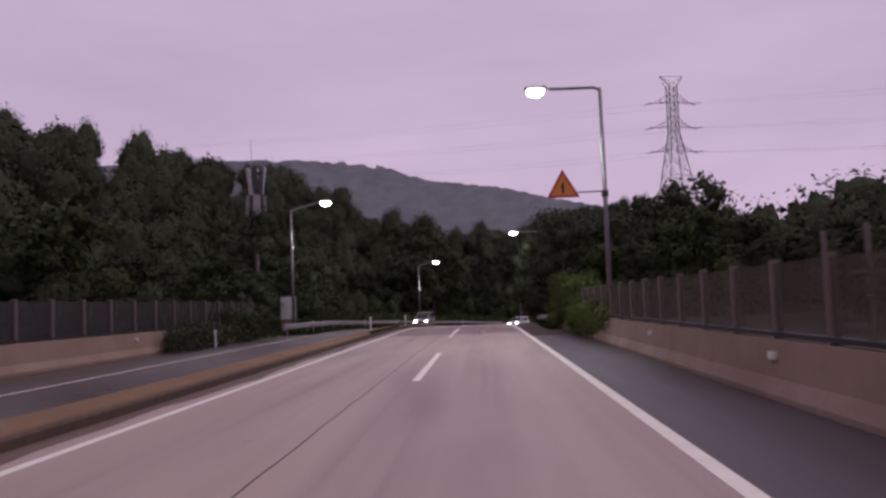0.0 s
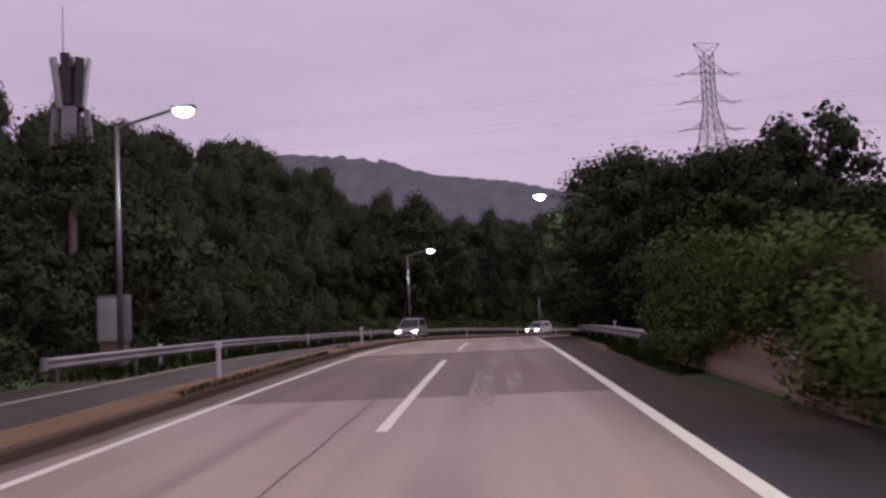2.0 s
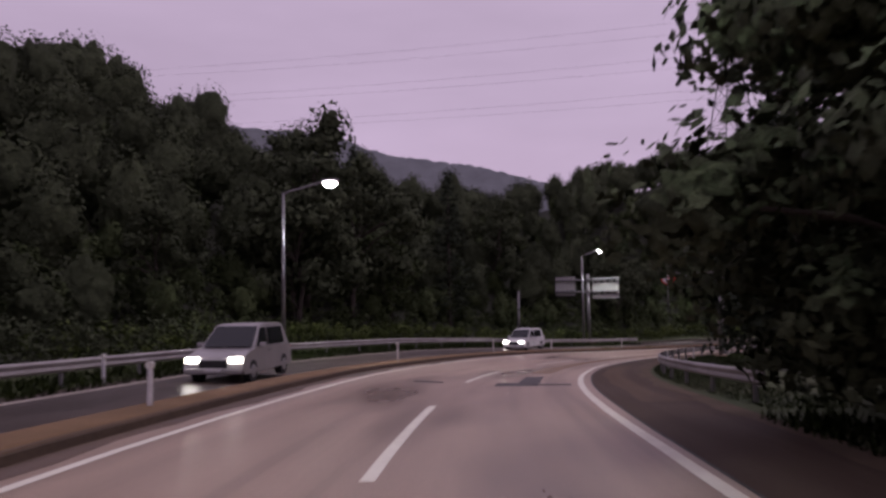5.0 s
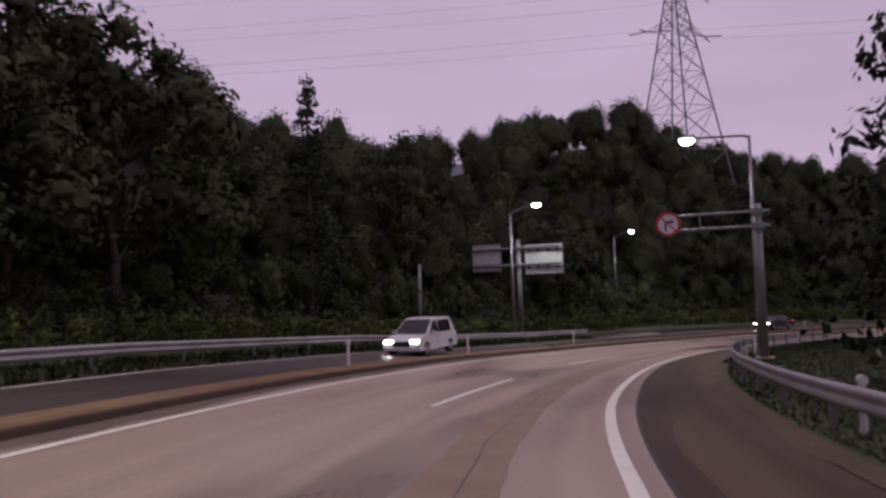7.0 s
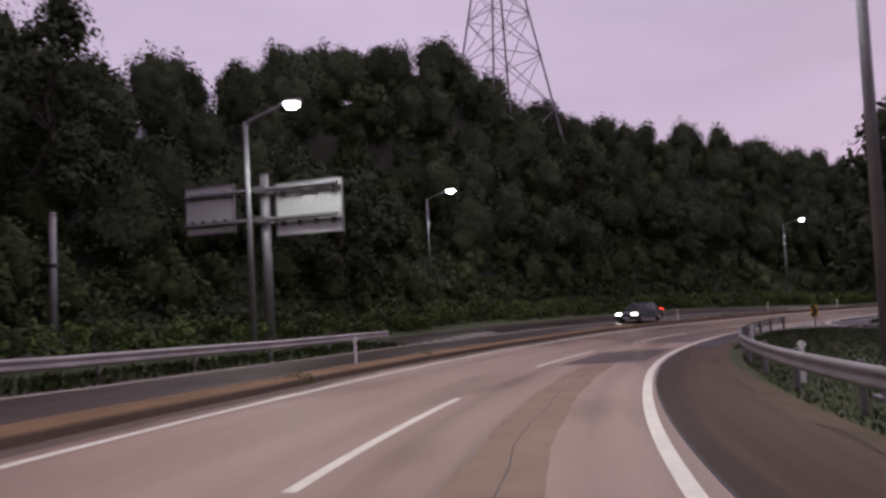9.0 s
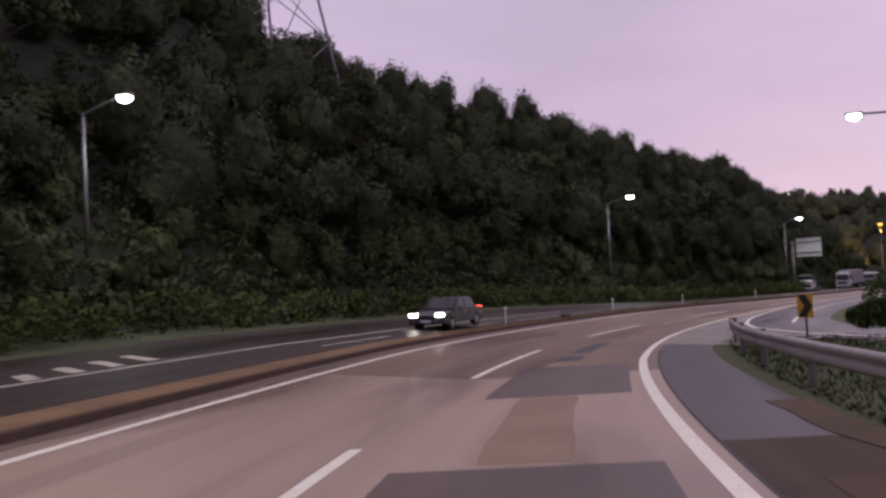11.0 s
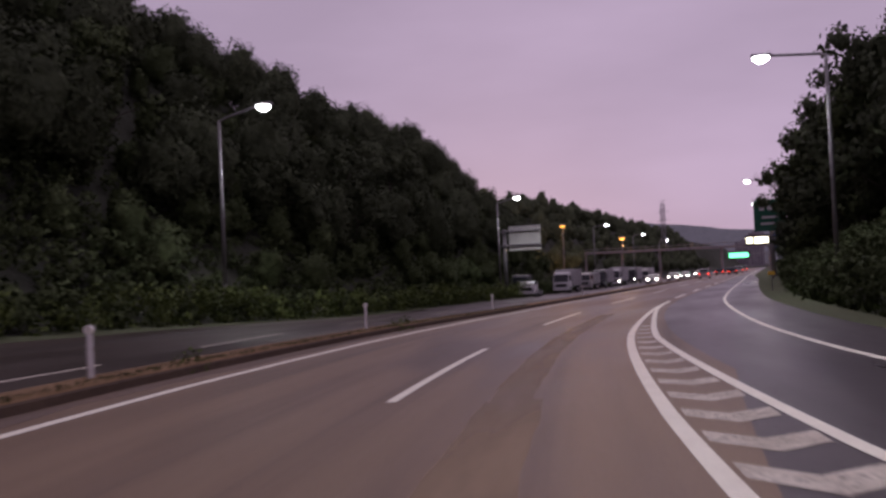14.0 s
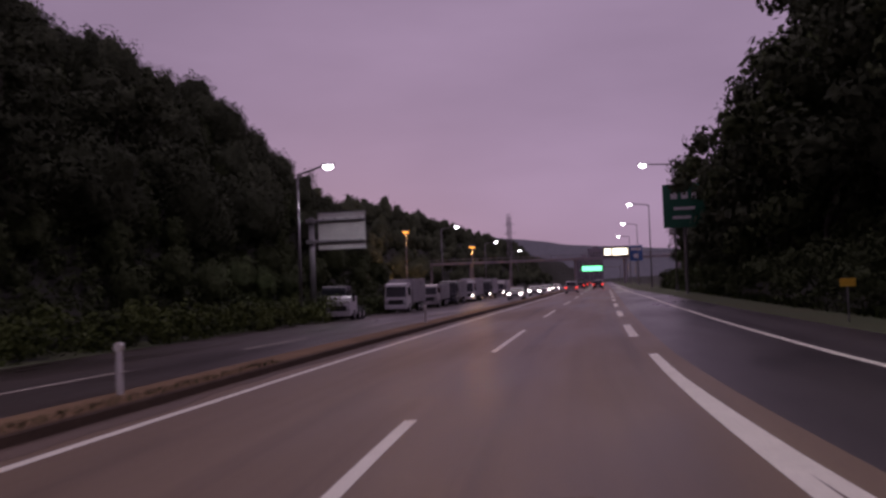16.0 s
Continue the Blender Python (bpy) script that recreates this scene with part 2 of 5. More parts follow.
M_dirt = surface("edge_dirt", (0.12, 0.078, 0.05), (0.085, 0.06, 0.035), 0.7, (0.85, 0.95), 12, 0.5, dist=0.03)
M_gutter = surface("gutter_soil", (0.115, 0.076, 0.056), (0.16, 0.108, 0.08), 0.9, (0.6, 0.85), 14, 0.4, dist=0.02)
M_patch = surface("fresh_patch", (0.052, 0.043, 0.043), (0.075, 0.06, 0.058), 1.2, (0.5, 0.7), 60, 0.3)
M_resurfaced = pavement_material("dark_resurfaced_asphalt", (0.13, 0.094, 0.08), (0.16, 0.118, 0.1), (0.095, 0.07, 0.06), (0.11, 0.08, 0.068))


def wear_material(name, color, grain=(5.0, 0.7), low=0.32, most=0.85):
    """Thin streaky wear that lets the surface below show through."""
    m, nt, b = shader(name, color, 0.65)
    uv, mp = nt.nodes.new("ShaderNodeUVMap"), nt.nodes.new("ShaderNodeMapping")
    mp.inputs["Scale"].default_value = (*grain, 1)
    nt.links.new(uv.outputs[0], mp.inputs[0])
    nz = nt.nodes.new("ShaderNodeTexNoise")
    nz.inputs["Scale"].default_value, nz.inputs["Detail"].default_value = 1.0, 5.0
    nt.links.new(mp.outputs[0], nz.inputs["Vector"])
    r = nt.nodes.new("ShaderNodeMapRange")
    r.inputs["From Min"].default_value, r.inputs["From Max"].default_value = low, 0.68
    r.inputs["To Max"].default_value = most
    nt.links.new(nz.outputs["Fac"], r.inputs[0])
    nt.links.new(r.outputs[0], b.inputs["Alpha"])
    return m


M_wornlight = wear_material("pale_wear", (0.5, 0.41, 0.36))
M_sanddim = wear_material("sandy_wear", (0.31, 0.215, 0.135), (0.9, 0.16), 0.12, 0.8)
M_sandpatch = surface("sandy_patch", (0.31, 0.208, 0.138), (0.255, 0.172, 0.118), 0.9, (0.6, 0.75), 60, 0.3)
M_paint = surface("road_paint", (0.93, 0.887, 0.757), (0.84, 0.799, 0.679), 1.6, (0.4, 0.55), 24, 0.15, c3=(1.05, 0.994, 0.86))
M_paint_worn = surface("worn_paint", (0.66, 0.598, 0.51), (0.48, 0.421, 0.352), 2.2, (0.5, 0.7), 18, 0.15, c3=(0.2, 0.176, 0.15))
M_sand = surface("median_sand", (0.231, 0.135, 0.0634), (0.173, 0.103, 0.0504), 0.5, (0.8, 0.95), 14, 0.5, dist=0.03)
M_kerb = surface("dirty_kerb", (0.085, 0.055, 0.038), (0.12, 0.082, 0.058), 0.8, (0.75, 0.95), 9, 0.4, dist=0.02)
M_barrier = surface("stained_concrete", (0.35, 0.25, 0.185), (0.27, 0.19, 0.138), 0.6, (0.7, 0.9), 22, 0.25)


def clear_panel(name, c1, c2, clear):
    """Weathered plastic sheet: partly seen through, clouded by dirt in streaks."""
    m, nt, b = shader(name, c1, 0.35)
    big, run = noise_node(nt, 0.9, 5.0), noise_node(nt, 2.2, 4.0, stretch=(3.0, 3.0, 0.35))
    nt.links.new(blend(nt, big.outputs["Fac"], c1, c2), b.inputs["Base Color"])
    vary(nt, b, run.outputs["Fac"], 1 - clear - .12, 1 - clear + .14, "Alpha")
    return m


M_panel = clear_panel("clouded_noise_panel", (0.13, 0.1, 0.078), (0.1, 0.08, 0.066), 0.62)
M_panel_dark = clear_panel("sooty_noise_panel", (0.07, 0.064, 0.06), (0.05, 0.047, 0.046), 0.42)
M_hbeam = surface("fence_post_steel", (0.2, 0.16, 0.145), (0.15, 0.12, 0.11), 1.5, (0.45, 0.6), 25, 0.1, 0.3)
M_antenna = surface("dark_antenna_cover", (0.075, 0.07, 0.078), (0.05, 0.048, 0.055), 1.5, (0.5, 0.65), 20, 0.1)
M_galv = surface("galvanised_steel", (0.28, 0.265, 0.275), (0.21, 0.2, 0.21), 1.2, (0.38, 0.55), 18, 0.1, 0.55)
M_rail = surface("guardrail_steel", (0.42, 0.39, 0.385), (0.31, 0.285, 0.275), 0.7, (0.4, 0.6), 14, 0.12, 0.3)
M_grass = surface("grass_soil", (0.058, 0.082, 0.028), (0.076, 0.082, 0.036), 0.4, (0.85, 0.95), 7, 0.9, dist=0.05)
M_soil = surface("forest_floor", (0.02, 0.023, 0.013), (0.028, 0.03, 0.018), 0.08, (0.9, 1.0), 1.5, 0.8, dist=0.2)
M_blade = leaf_material("grass_blades", (0.044, 0.066, 0.016), (0.066, 0.086, 0.024), 0.7)
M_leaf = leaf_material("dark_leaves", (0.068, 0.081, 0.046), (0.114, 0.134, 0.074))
# greener and lighter than dark_leaves: lamplight on the lower shrubs put into colour
M_leaf2 = leaf_material("mid_leaves", (0.072, 0.093, 0.04), (0.118, 0.146, 0.064))
M_leaf3 = leaf_material("hedge_leaves", (0.105, 0.14, 0.04), (0.16, 0.195, 0.062))
M_pine = leaf_material("pine_needles", (0.044, 0.056, 0.036), (0.056, 0.07, 0.044))
M_bark = surface("bark", (0.07, 0.055, 0.045), (0.045, 0.036, 0.03), 3.0, (0.85, 0.95), 22, 0.6, dist=0.03)
M_signback = surface("bare_sign_back", (0.78, 0.76, 0.74), (0.66, 0.64, 0.63), 0.9, (0.35, 0.5), 12, 0.05, 0.4)
M_red = surface("sign_red", (0.5, 0.045, 0.03), (0.42, 0.04, 0.03), 3, (0.4, 0.5), 30, 0.02)
M_white = surface("sign_white", (0.75, 0.73, 0.74), (0.68, 0.66, 0.67), 3, (0.4, 0.5), 30, 0.02)
M_orange = surface("sign_orange", (0.75, 0.27, 0.035), (0.68, 0.24, 0.03), 3, (0.4, 0.5), 30, 0.02)
M_black = surface("matt_black", (0.02, 0.02, 0.022), (0.03, 0.03, 0.03), 3, (0.5, 0.7), 30, 0.05)
M_green = surface("sign_green", (0.01, 0.13, 0.075), (0.012, 0.11, 0.065), 3, (0.4, 0.5), 30, 0.02)
M_blue = surface("sign_blue", (0.03, 0.12, 0.35), (0.03, 0.1, 0.3), 3, (0.4, 0.5), 30, 0.02)
M_plate = surface("pale_blue_plate", (0.2, 0.24, 0.42), (0.17, 0.2, 0.36), 3, (0.4, 0.5), 30, 0.02)
M_yellow = surface("sign_yellow", (0.7, 0.4, 0.03), (0.6, 0.34, 0.03), 3, (0.4, 0.5), 30, 0.02)
M_pylon = surface("pylon_steel", (0.3, 0.27, 0.31), (0.24, 0.22, 0.25), 0.3, (0.5, 0.65), 9, 0.05, 0.3)
M_whitecar = surface("white_car_paint", (0.72, 0.71, 0.72), (0.66, 0.65, 0.66), 0.8, (0.25, 0.35), 60, 0.02)
M_darkcar = surface("dark_car_paint", (0.035, 0.036, 0.045), (0.045, 0.046, 0.055), 0.8, (0.22, 0.32), 60, 0.02)
M_silvercar = surface("silver_car_paint", (0.42, 0.4, 0.4), (0.36, 0.34, 0.34), 0.8, (0.28, 0.36), 60, 0.02, 0.4)
M_glass = shader("dark_glass", (0.015, 0.017, 0.02), 0.08)[0]
M_tyre = surface("tyre_rubber", (0.02, 0.02, 0.02), (0.03, 0.03, 0.03), 6, (0.75, 0.9), 40, 0.2)
M_rim = surface("alloy_rim", (0.45, 0.45, 0.46), (0.38, 0.38, 0.4), 4, (0.3, 0.45), 40, 0.05, 0.8)
M_cargo = surface("truck_canvas", (0.5, 0.48, 0.5), (0.4, 0.39, 0.41), 0.7, (0.6, 0.75), 12, 0.15)
M_lamp_white = glow("lamp_lens_white", (0.93, 1.0, 0.97), 26.0)
M_lamp_orange = glow("lamp_lens_sodium", (1.0, 0.4, 0.05), 3.2)
M_headlight = glow("headlight_on", (1.0, 0.96, 0.86), 16.0)
M_taillight = glow("taillight_on", (1.0, 0.06, 0.035), 4.0)
M_led_green = glow("led_text_green", (0.15, 1.0, 0.45), 3.5)
M_led_white = glow("led_text_white", (1.0, 0.95, 0.7), 5.0)
M_reflector = surface("reflector", (0.85, 0.84, 0.78), (0.8, 0.78, 0.72), 8, (0.2, 0.3), 50, 0.02)
M_wall_far = surface("far_concrete", (0.3, 0.27, 0.29), (0.25, 0.22, 0.25), 0.1, (0.7, 0.9), 3, 0.05)
M_window = shader("far_window", (0.05, 0.05, 0.06), 0.15)[0]


# ---- mesh helpers ----
class Shape:
    """Collects points and faces of one mesh."""

    def __init__(self):
        self.v, self.f = [], []

    def add(self, verts, faces):
        n = len(self.v)
        self.v += [tuple(map(float, p)) for p in verts]
        self.f += [tuple(n + i for i in f) for f in faces]
        return self

    def box(self, lo, hi, cut=0.0):
        (x0, y0, z0), (x1, y1, z1) = lo, hi
        c = min(cut, (x1 - x0) / 3, (y1 - y0) / 3, (z1 - z0) / 3)
        if c <= 0:
            p = [(x, y, z) for z in (z0, z1) for y in (y0, y1) for x in (x0, x1)]
            return self.add(p, [(0, 2, 3, 1), (4, 5, 7, 6), (0, 1, 5, 4), (2, 6, 7, 3), (0, 4, 6, 2), (1, 3, 7, 5)])
        bm = bmesh.new()
        bmesh.ops.create_cube(bm, size=1)
        for q in bm.verts:
            q.co = Vector(((x0 + x1) / 2 + q.co.x * (x1 - x0), (y0 + y1) / 2 + q.co.y * (y1 - y0), (z0 + z1) / 2 + q.co.z * (z1 - z0)))
        bmesh.ops.bevel(bm, geom=bm.edges[:], offset=c, segments=2, affect="EDGES", profile=0.6)
        bm.verts.index_update()
        self.add([q.co for q in bm.verts], [[w.index for w in f.verts] for f in bm.faces])
        bm.free()
        return self

    def tube(self, a, b, ra, rb=None, n=10, caps=True):
        a, b = Vector(a), Vector(b)
        rb = ra if rb is None else rb
        q = (b - a).to_track_quat("Z", "Y")
        ring = [(math.cos(2 * math.pi * i / n), math.sin(2 * math.pi * i / n)) for i in range(n)]
        p = [a + q @ Vector((c * ra, s * ra, 0)) for c, s in ring] + [b + q @ Vector((c * rb, s * rb, 0)) for c, s in ring]
        f = [(i, (i + 1) % n, n + (i + 1) % n, n + i) for i in range(n)]
        if caps:
            f += [tuple(range(n))[::-1], tuple(range(n, 2 * n))]
        return self.add(p, f)

    def pipe(self, path, r, n=8):
        for a, b in zip(path, path[1:]):
            self.tube(a, b, r, r, n)
        return self

    def prism(self, outline, y0, y1):
        """An outline in x, z pulled from y0 to y1."""
        n = len(outline)
        p = [(x, y0, z) for x, z in outline] + [(x, y1, z) for x, z in outline]
        return self.add(p, [tuple(range(n)), tuple(range(n, 2 * n))[::-1]] + [(i, n + i, n + (i + 1) % n, (i + 1) % n) for i in range(n)])

    def mesh(self, name, smooth=False):
        m = bpy.data.meshes.new(name)
        m.from_pydata(self.v, [], self.f)
        bm = bmesh.new()
        bm.from_mesh(m)
        bmesh.ops.recalc_face_normals(bm, faces=bm.faces[:])
        bm.to_mesh(m)
        bm.free()
        if smooth:
            m.shade_smooth()
        m.update()
        return m


def part(name, shape, material, parent=None, label="", smooth=False):
    me = shape.mesh(name, smooth) if isinstance(shape, Shape) else shape
    if not me.materials:
        me.materials.append(material)
    ob = new(name, me)
    if parent is not None:
        ob.parent = parent
    if label:
        ob["label"] = label
    return ob


def thing(name, label, category, m=None, group="", kind=""):
    ob = new(name)
    ob.empty_display_size = 0.3
    tagged(ob, label, category, group, kind)
    if m is not None:
        ob.matrix_world = m
    return ob


def at_road(s, o, dz=0.0, turn=0.0):
    """A pose on the carriageway's level, +y along the road."""
    x, y, z = place(s, o, dz)
    return pose(x, y, z, 0, 0, heading(s) + turn)


def at_ground(x, y, turn=0.0, sink=0.1):
    return pose(x, y, float(terrain([x], [y])[0]) - sink, 0, 0, turn)


def soup(name, v, f, uv=None, normals=None):
    """A mesh from arrays of points and quads or triangles, with soft normals where given."""
    m = bpy.data.meshes.new(name)
    v, f = np.asarray(v, np.float32), np.asarray(f, np.int32)
    m.vertices.add(len(v))
    m.vertices.foreach_set("co", v.ravel())
    k = f.shape[1]
    m.loops.add(f.size)
    m.loops.foreach_set("vertex_index", f.ravel())
    m.polygons.add(len(f))
    m.polygons.foreach_set("loop_start", np.arange(0, f.size, k, dtype=np.int32))
    if uv is not None:
        layer = m.uv_layers.new(name="UVMap")
        layer.data.foreach_set("uv", np.asarray(uv, np.float32)[f.ravel()].ravel())
    m.update(calc_edges=True)
    m.validate()
    if normals is not None:
        m.attributes.new("custom_normal", "FLOAT_VECTOR", "POINT").data.foreach_set("vector", np.asarray(normals, np.float32).ravel())
        m.update()
    return m


def value(w, s):
    return np.full_like(s, w) if np.isscalar(w) else table(s, w)


def ribbon(name, s0, s1, left, right, lift, across=2, step=1.0):
    """A strip of the carriageway between two offsets; uv x across and y along, in metres."""
    s = np.linspace(s0, s1, max(2, int((s1 - s0) / step) + 1))
    a, b = value(left, s), value(right, s)
    rows = []
    uvs = []
    for k in range(across + 1):
        o = a + (b - a) * k / across
        rows.append(place(s, o, lift))
        uvs.append(np.stack([o, s], 1))
    v, uv = np.concatenate(rows), np.concatenate(uvs)
    n = len(s)
    f = [(k * n + i, (k + 1) * n + i, (k + 1) * n + i + 1, k * n + i + 1) for k in range(across) for i in range(n - 1)]
    return soup(name, v, f, uv)


def swept(name, s0, s1, outline, offset, step=1.5):
    """A closed outline (o, z) carried along the road at an offset; solid, with end caps."""
    s = np.linspace(s0, s1, max(2, int((s1 - s0) / step) + 1))
    base = value(offset, s)
    k = len(outline)
    sh = Shape()
    v = []
    for si, bi in zip(s, base):
        lv = float(level(si, bi))
        for o, z in outline:
            p = place(si, bi + o, 0)
            v.append((p[0], p[1], lv + z + float(table(p[1], FALL))))
    n = len(s)
    f = [(i * k + j, i * k + (j + 1) % k, (i + 1) * k + (j + 1) % k, (i + 1) * k + j) for i in range(n - 1) for j in range(k)]
    f += [tuple(range(k))[::-1], tuple((n - 1) * k + j for j in range(k))]
    sh.add(v, f)
    return sh


# ---- ground ----
def build_ground():
    xs = np.concatenate([np.arange(-420, -160, 16), np.arange(-160, 260, 4.0), np.arange(260, 480, 8), np.arange(480, 960, 16)])
    ys = np.concatenate([np.arange(-120, -20, 10), np.arange(-20, 300, 4.0), np.arange(300, 420, 8), np.arange(420, 720, 20)])
    gx, gy = np.meshgrid(xs, ys)
    x, y = gx.ravel(), gy.ravel()
    z = terrain(x, y)
    edge = (gx == xs[0]) | (gx == xs[-1]) | (gy == ys[0]) | (gy == ys[-1])
    # the rim runs out level to the horizon
    rim = edge.ravel()
    x, y, z = x.copy(), y.copy(), z.copy()
    cx, cy = 250.0, 300.0
    x[rim] = cx + (x[rim] - cx) * 9
    y[rim] = cy + (y[rim] - cy) * 9
    z[rim] = -20.0
    w = len(xs)
    f = [(j * w + i, j * w + i + 1, (j + 1) * w + i + 1, (j + 1) * w + i) for j in range(len(ys) - 1) for i in range(w - 1)]
    ob = part("ground", soup("ground", np.stack([x, y, z], 1), f), M_soil)
    ob.data.shade_smooth()
    tagged(ob, "dark forest floor and hillside soil under trees", "ground", kind="structure")


build_ground()

RIGHT_EDGE = [(-60, 5.75), (38, 5.75), (44, 5.7), (49, 5.15), (52, 4.9), (58, 4.92), (66, 5.3), (80, 5.75), (95, 6.3), (125, 6.7), (150, 6.2), (165, 5.8), (181, 5.5), (184.3, 5.5), (186.4, 5.75), (190, 6.2), (190.6, 10.9),
              (194, 9.95), (200, 9.4), (215, 9.2), (250, 8.6), (300, 7.8), (340, 6.6), (520, 6.6)]
OPP_EDGE = [(-60, -11.8), (42, -11.8), (60, -9.6), (150, -9.6), (166, -9.6), (174, -12.6), (250, -12.6), (275, -15.0), (290, -18), (520, -18)]


def flat(name, mesh, mat, label, category):
    return tagged(part(name, mesh, mat), label, category, kind="structure")


LANE_EDGE = [(-60, 3.69), (30, 3.66), (60, 3.57), (75, 3.66), (88, 3.85), (105, 4.25), (125, 4.42), (152, 4.15), (185, 4.1), (208, 4.1), (216, 5.2), (225, 4.8), (235, 4.4), (250, 4.15), (520, 4.1)]
GREY = "worn damp grey-brown concrete carriageway with wheel tracks"
for nm, a, b, mt, lb in (("road_first", -60, 48.8, M_road, GREY), ("road_resurfaced", 48.8, 62.6, M_road_red, "darker red-brown asphalt stretch of the carriageway"), ("road_bend", 62.6, 178, M_road_bend, GREY), ("road_second", 178, 700, M_road_dark, "worn dark brown asphalt carriageway with damp patches")):
    rd = flat(nm, ribbon(nm, a, b, -4.45, 0.0, 0.0, 4), mt, lb, "road")
    half = ribbon(nm, a, b, 0.0, LANE_EDGE, 0.0, 4)
    join = bmesh.new()
    join.from_mesh(rd.data)
    join.from_mesh(half)
    bmesh.ops.remove_doubles(join, verts=join.verts[:], dist=0.001)
    join.to_mesh(rd.data)
    join.free()
for a, b, mt in ((-60, 44, M_shoulder), (44, 169, M_shoulder_brown), (169, 700, M_wet)):
    flat("road_shoulder", ribbon("road_shoulder", a, b, LANE_EDGE, RIGHT_EDGE, -0.004, 3), mt, "dark asphalt hard shoulder beside the carriageway" if b != 169 else "brownish worn asphalt hard shoulder", "road")
# the second stretch is tinted darker in place of falling light
for a, b, mt, lb in ((-60, 169, M_opp, "brown-grey asphalt"), (169, 700, M_opp_dim, "worn, dim-tinted asphalt")):
    flat("road_opposite", ribbon("road_opposite", a, b, OPP_EDGE, -5.25, -0.004, 3), mt, lb + " carriageway for oncoming traffic", "road")
flat("road_ramp", ribbon("road_ramp", 165, 194, [(165, 21.0), (172, 15.5), (180, 11.0), (187, 8.3), (194, 6.0)], [(165, 26), (172, 20.5), (180, 15.4), (187, 12.3), (194, 9.95)], -0.006, 3), M_wet,
     "dark wet asphalt slip road that joins the carriageway", "road")
# verges
flat("verge_right", ribbon("verge_right", -60, 194, RIGHT_EDGE, [(-60, 16), (130, 16), (150, 32), (194, 32)], -0.02, 4), M_grass, "rough grass and soil verge", "verge")
flat("verge_slip", ribbon("verge_slip", 194, 700, [(190, 9.9), (194, 9.9), (200, 9.4), (215, 9.2), (250, 8.6), (300, 7.8), (340, 6.6), (520, 6.6)], 14.0, -0.02, 2), M_grass,
     "dark grass verge below trees", "verge")
flat("verge_left", ribbon("verge_left", -60, 700, -22.0, OPP_EDGE, -0.015, 3), M_grass, "rough grass strip behind the guardrail", "verge")


# ---- road markings ----
def marking(name, mesh, mat, label):
    return flat(name, mesh, mat, label, "road marking")


EDGE = [(-60, 3.58), (30, 3.55), (60, 3.47), (75, 3.5), (92, 3.62), (104, 3.86), (113, 3.97), (122, 3.88), (137, 3.94), (152, 3.97), (166, 3.9), (181, 3.74), (190, 3.88), (200, 4.02), (206, 3.98), (212, 3.84), (226, 3.71), (250, 3.72)]
marking("edge_line_left", ribbon("edge_line_left", -60, 600, -3.68, -3.52, 0.004, 1), M_paint, "thin white solid line along the median")
marking("edge_line_right", ribbon("edge_line_right", -60, 250.2, [(a, b - .095) for a, b in EDGE], [(a, b + .095) for a, b in EDGE], 0.004, 1), M_paint, "white solid line along the shoulder")
marking("edge_line_opposite", ribbon("edge_line_opposite", -60, 176, -8.85, -8.68, 0.002, 1), M_paint_worn, "worn white edge line")
marking("edge_line_far", ribbon("edge_line_far", 198, 520, [(198, 7.98), (204, 7.8), (210, 7.58), (218, 7.23), (232, 6.93), (248, 6.61), (258, 6.48), (300, 6.1), (336, 5.4), (520, 5.3)],
                                [(198, 8.13), (204, 7.95), (210, 7.73), (218, 7.38), (232, 7.08), (248, 6.76), (258, 6.63), (300, 6.25), (336, 5.55), (520, 5.45)], 0.002, 1), M_paint, "white edge line of the slip lane")
GORE = [(176, 14.0), (180, 11.8), (188, 8.6), (195, 6.67), (199, 6.05), (204, 5.57), (210, 5.08), (217, 4.7), (224, 4.29), (230, 4.14), (235, 3.97), (240, 3.79), (246, 3.67), (250, 3.65)]
marking("gore_line", ribbon("gore_line", 184, 250, GORE, [(a, b + 0.17) for a, b in GORE], 0.003, 1), M_paint, "white line on the slip road's side of the gore")
dash = [(a, a + 9.3) for a in (-16, 4, 24.2, 64.7, 84.0, 103.1, 122.2, 141.3, 160.2, 178.2, 195.4, 214.6, 233.9, 253.4, 273, 293, 313, 333, 353, 373, 393, 413, 433)]
dash.append((45.0, 58.6))
for a, b in dash:
    aside = -.15 if b == 58.6 else 0
    marking("lane_dash", ribbon("lane_dash", a, b, aside - 0.08, aside + 0.09, 0.004, 1), M_paint, "white painted lane dash on the carriageway")
for a in (255.5, 268, 280.5, 293, 305.5, 318, 331, 344):
    marking("merge_dash", ribbon("merge_dash", a, a + 6, 3.5, 3.75, 0.004, 1), M_paint, "broad white dash beside the slip lane")
for a in (185, 196, 204.3, 212, 222, 233, 245, 257, 270, 284):
    marking("opposite_dash", ribbon("opposite_dash", a, a + 5.5, [(196, -6.9), (216, -6.75), (236, -8.5), (520, -8.5)], [(196, -6.78), (216, -6.63), (236, -8.35), (520, -8.35)], 0.002, 1), M_paint_worn,
            "worn white lane dash on the oncoming side")
marking("edge_line_merge", ribbon("edge_line_merge", 176, 214, [(176, -8.8), (186, -8.3), (214, -8.5)], [(176, -8.62), (186, -8.12), (214, -8.35)], 0.002, 1), M_paint_worn, "worn white line on the oncoming side")
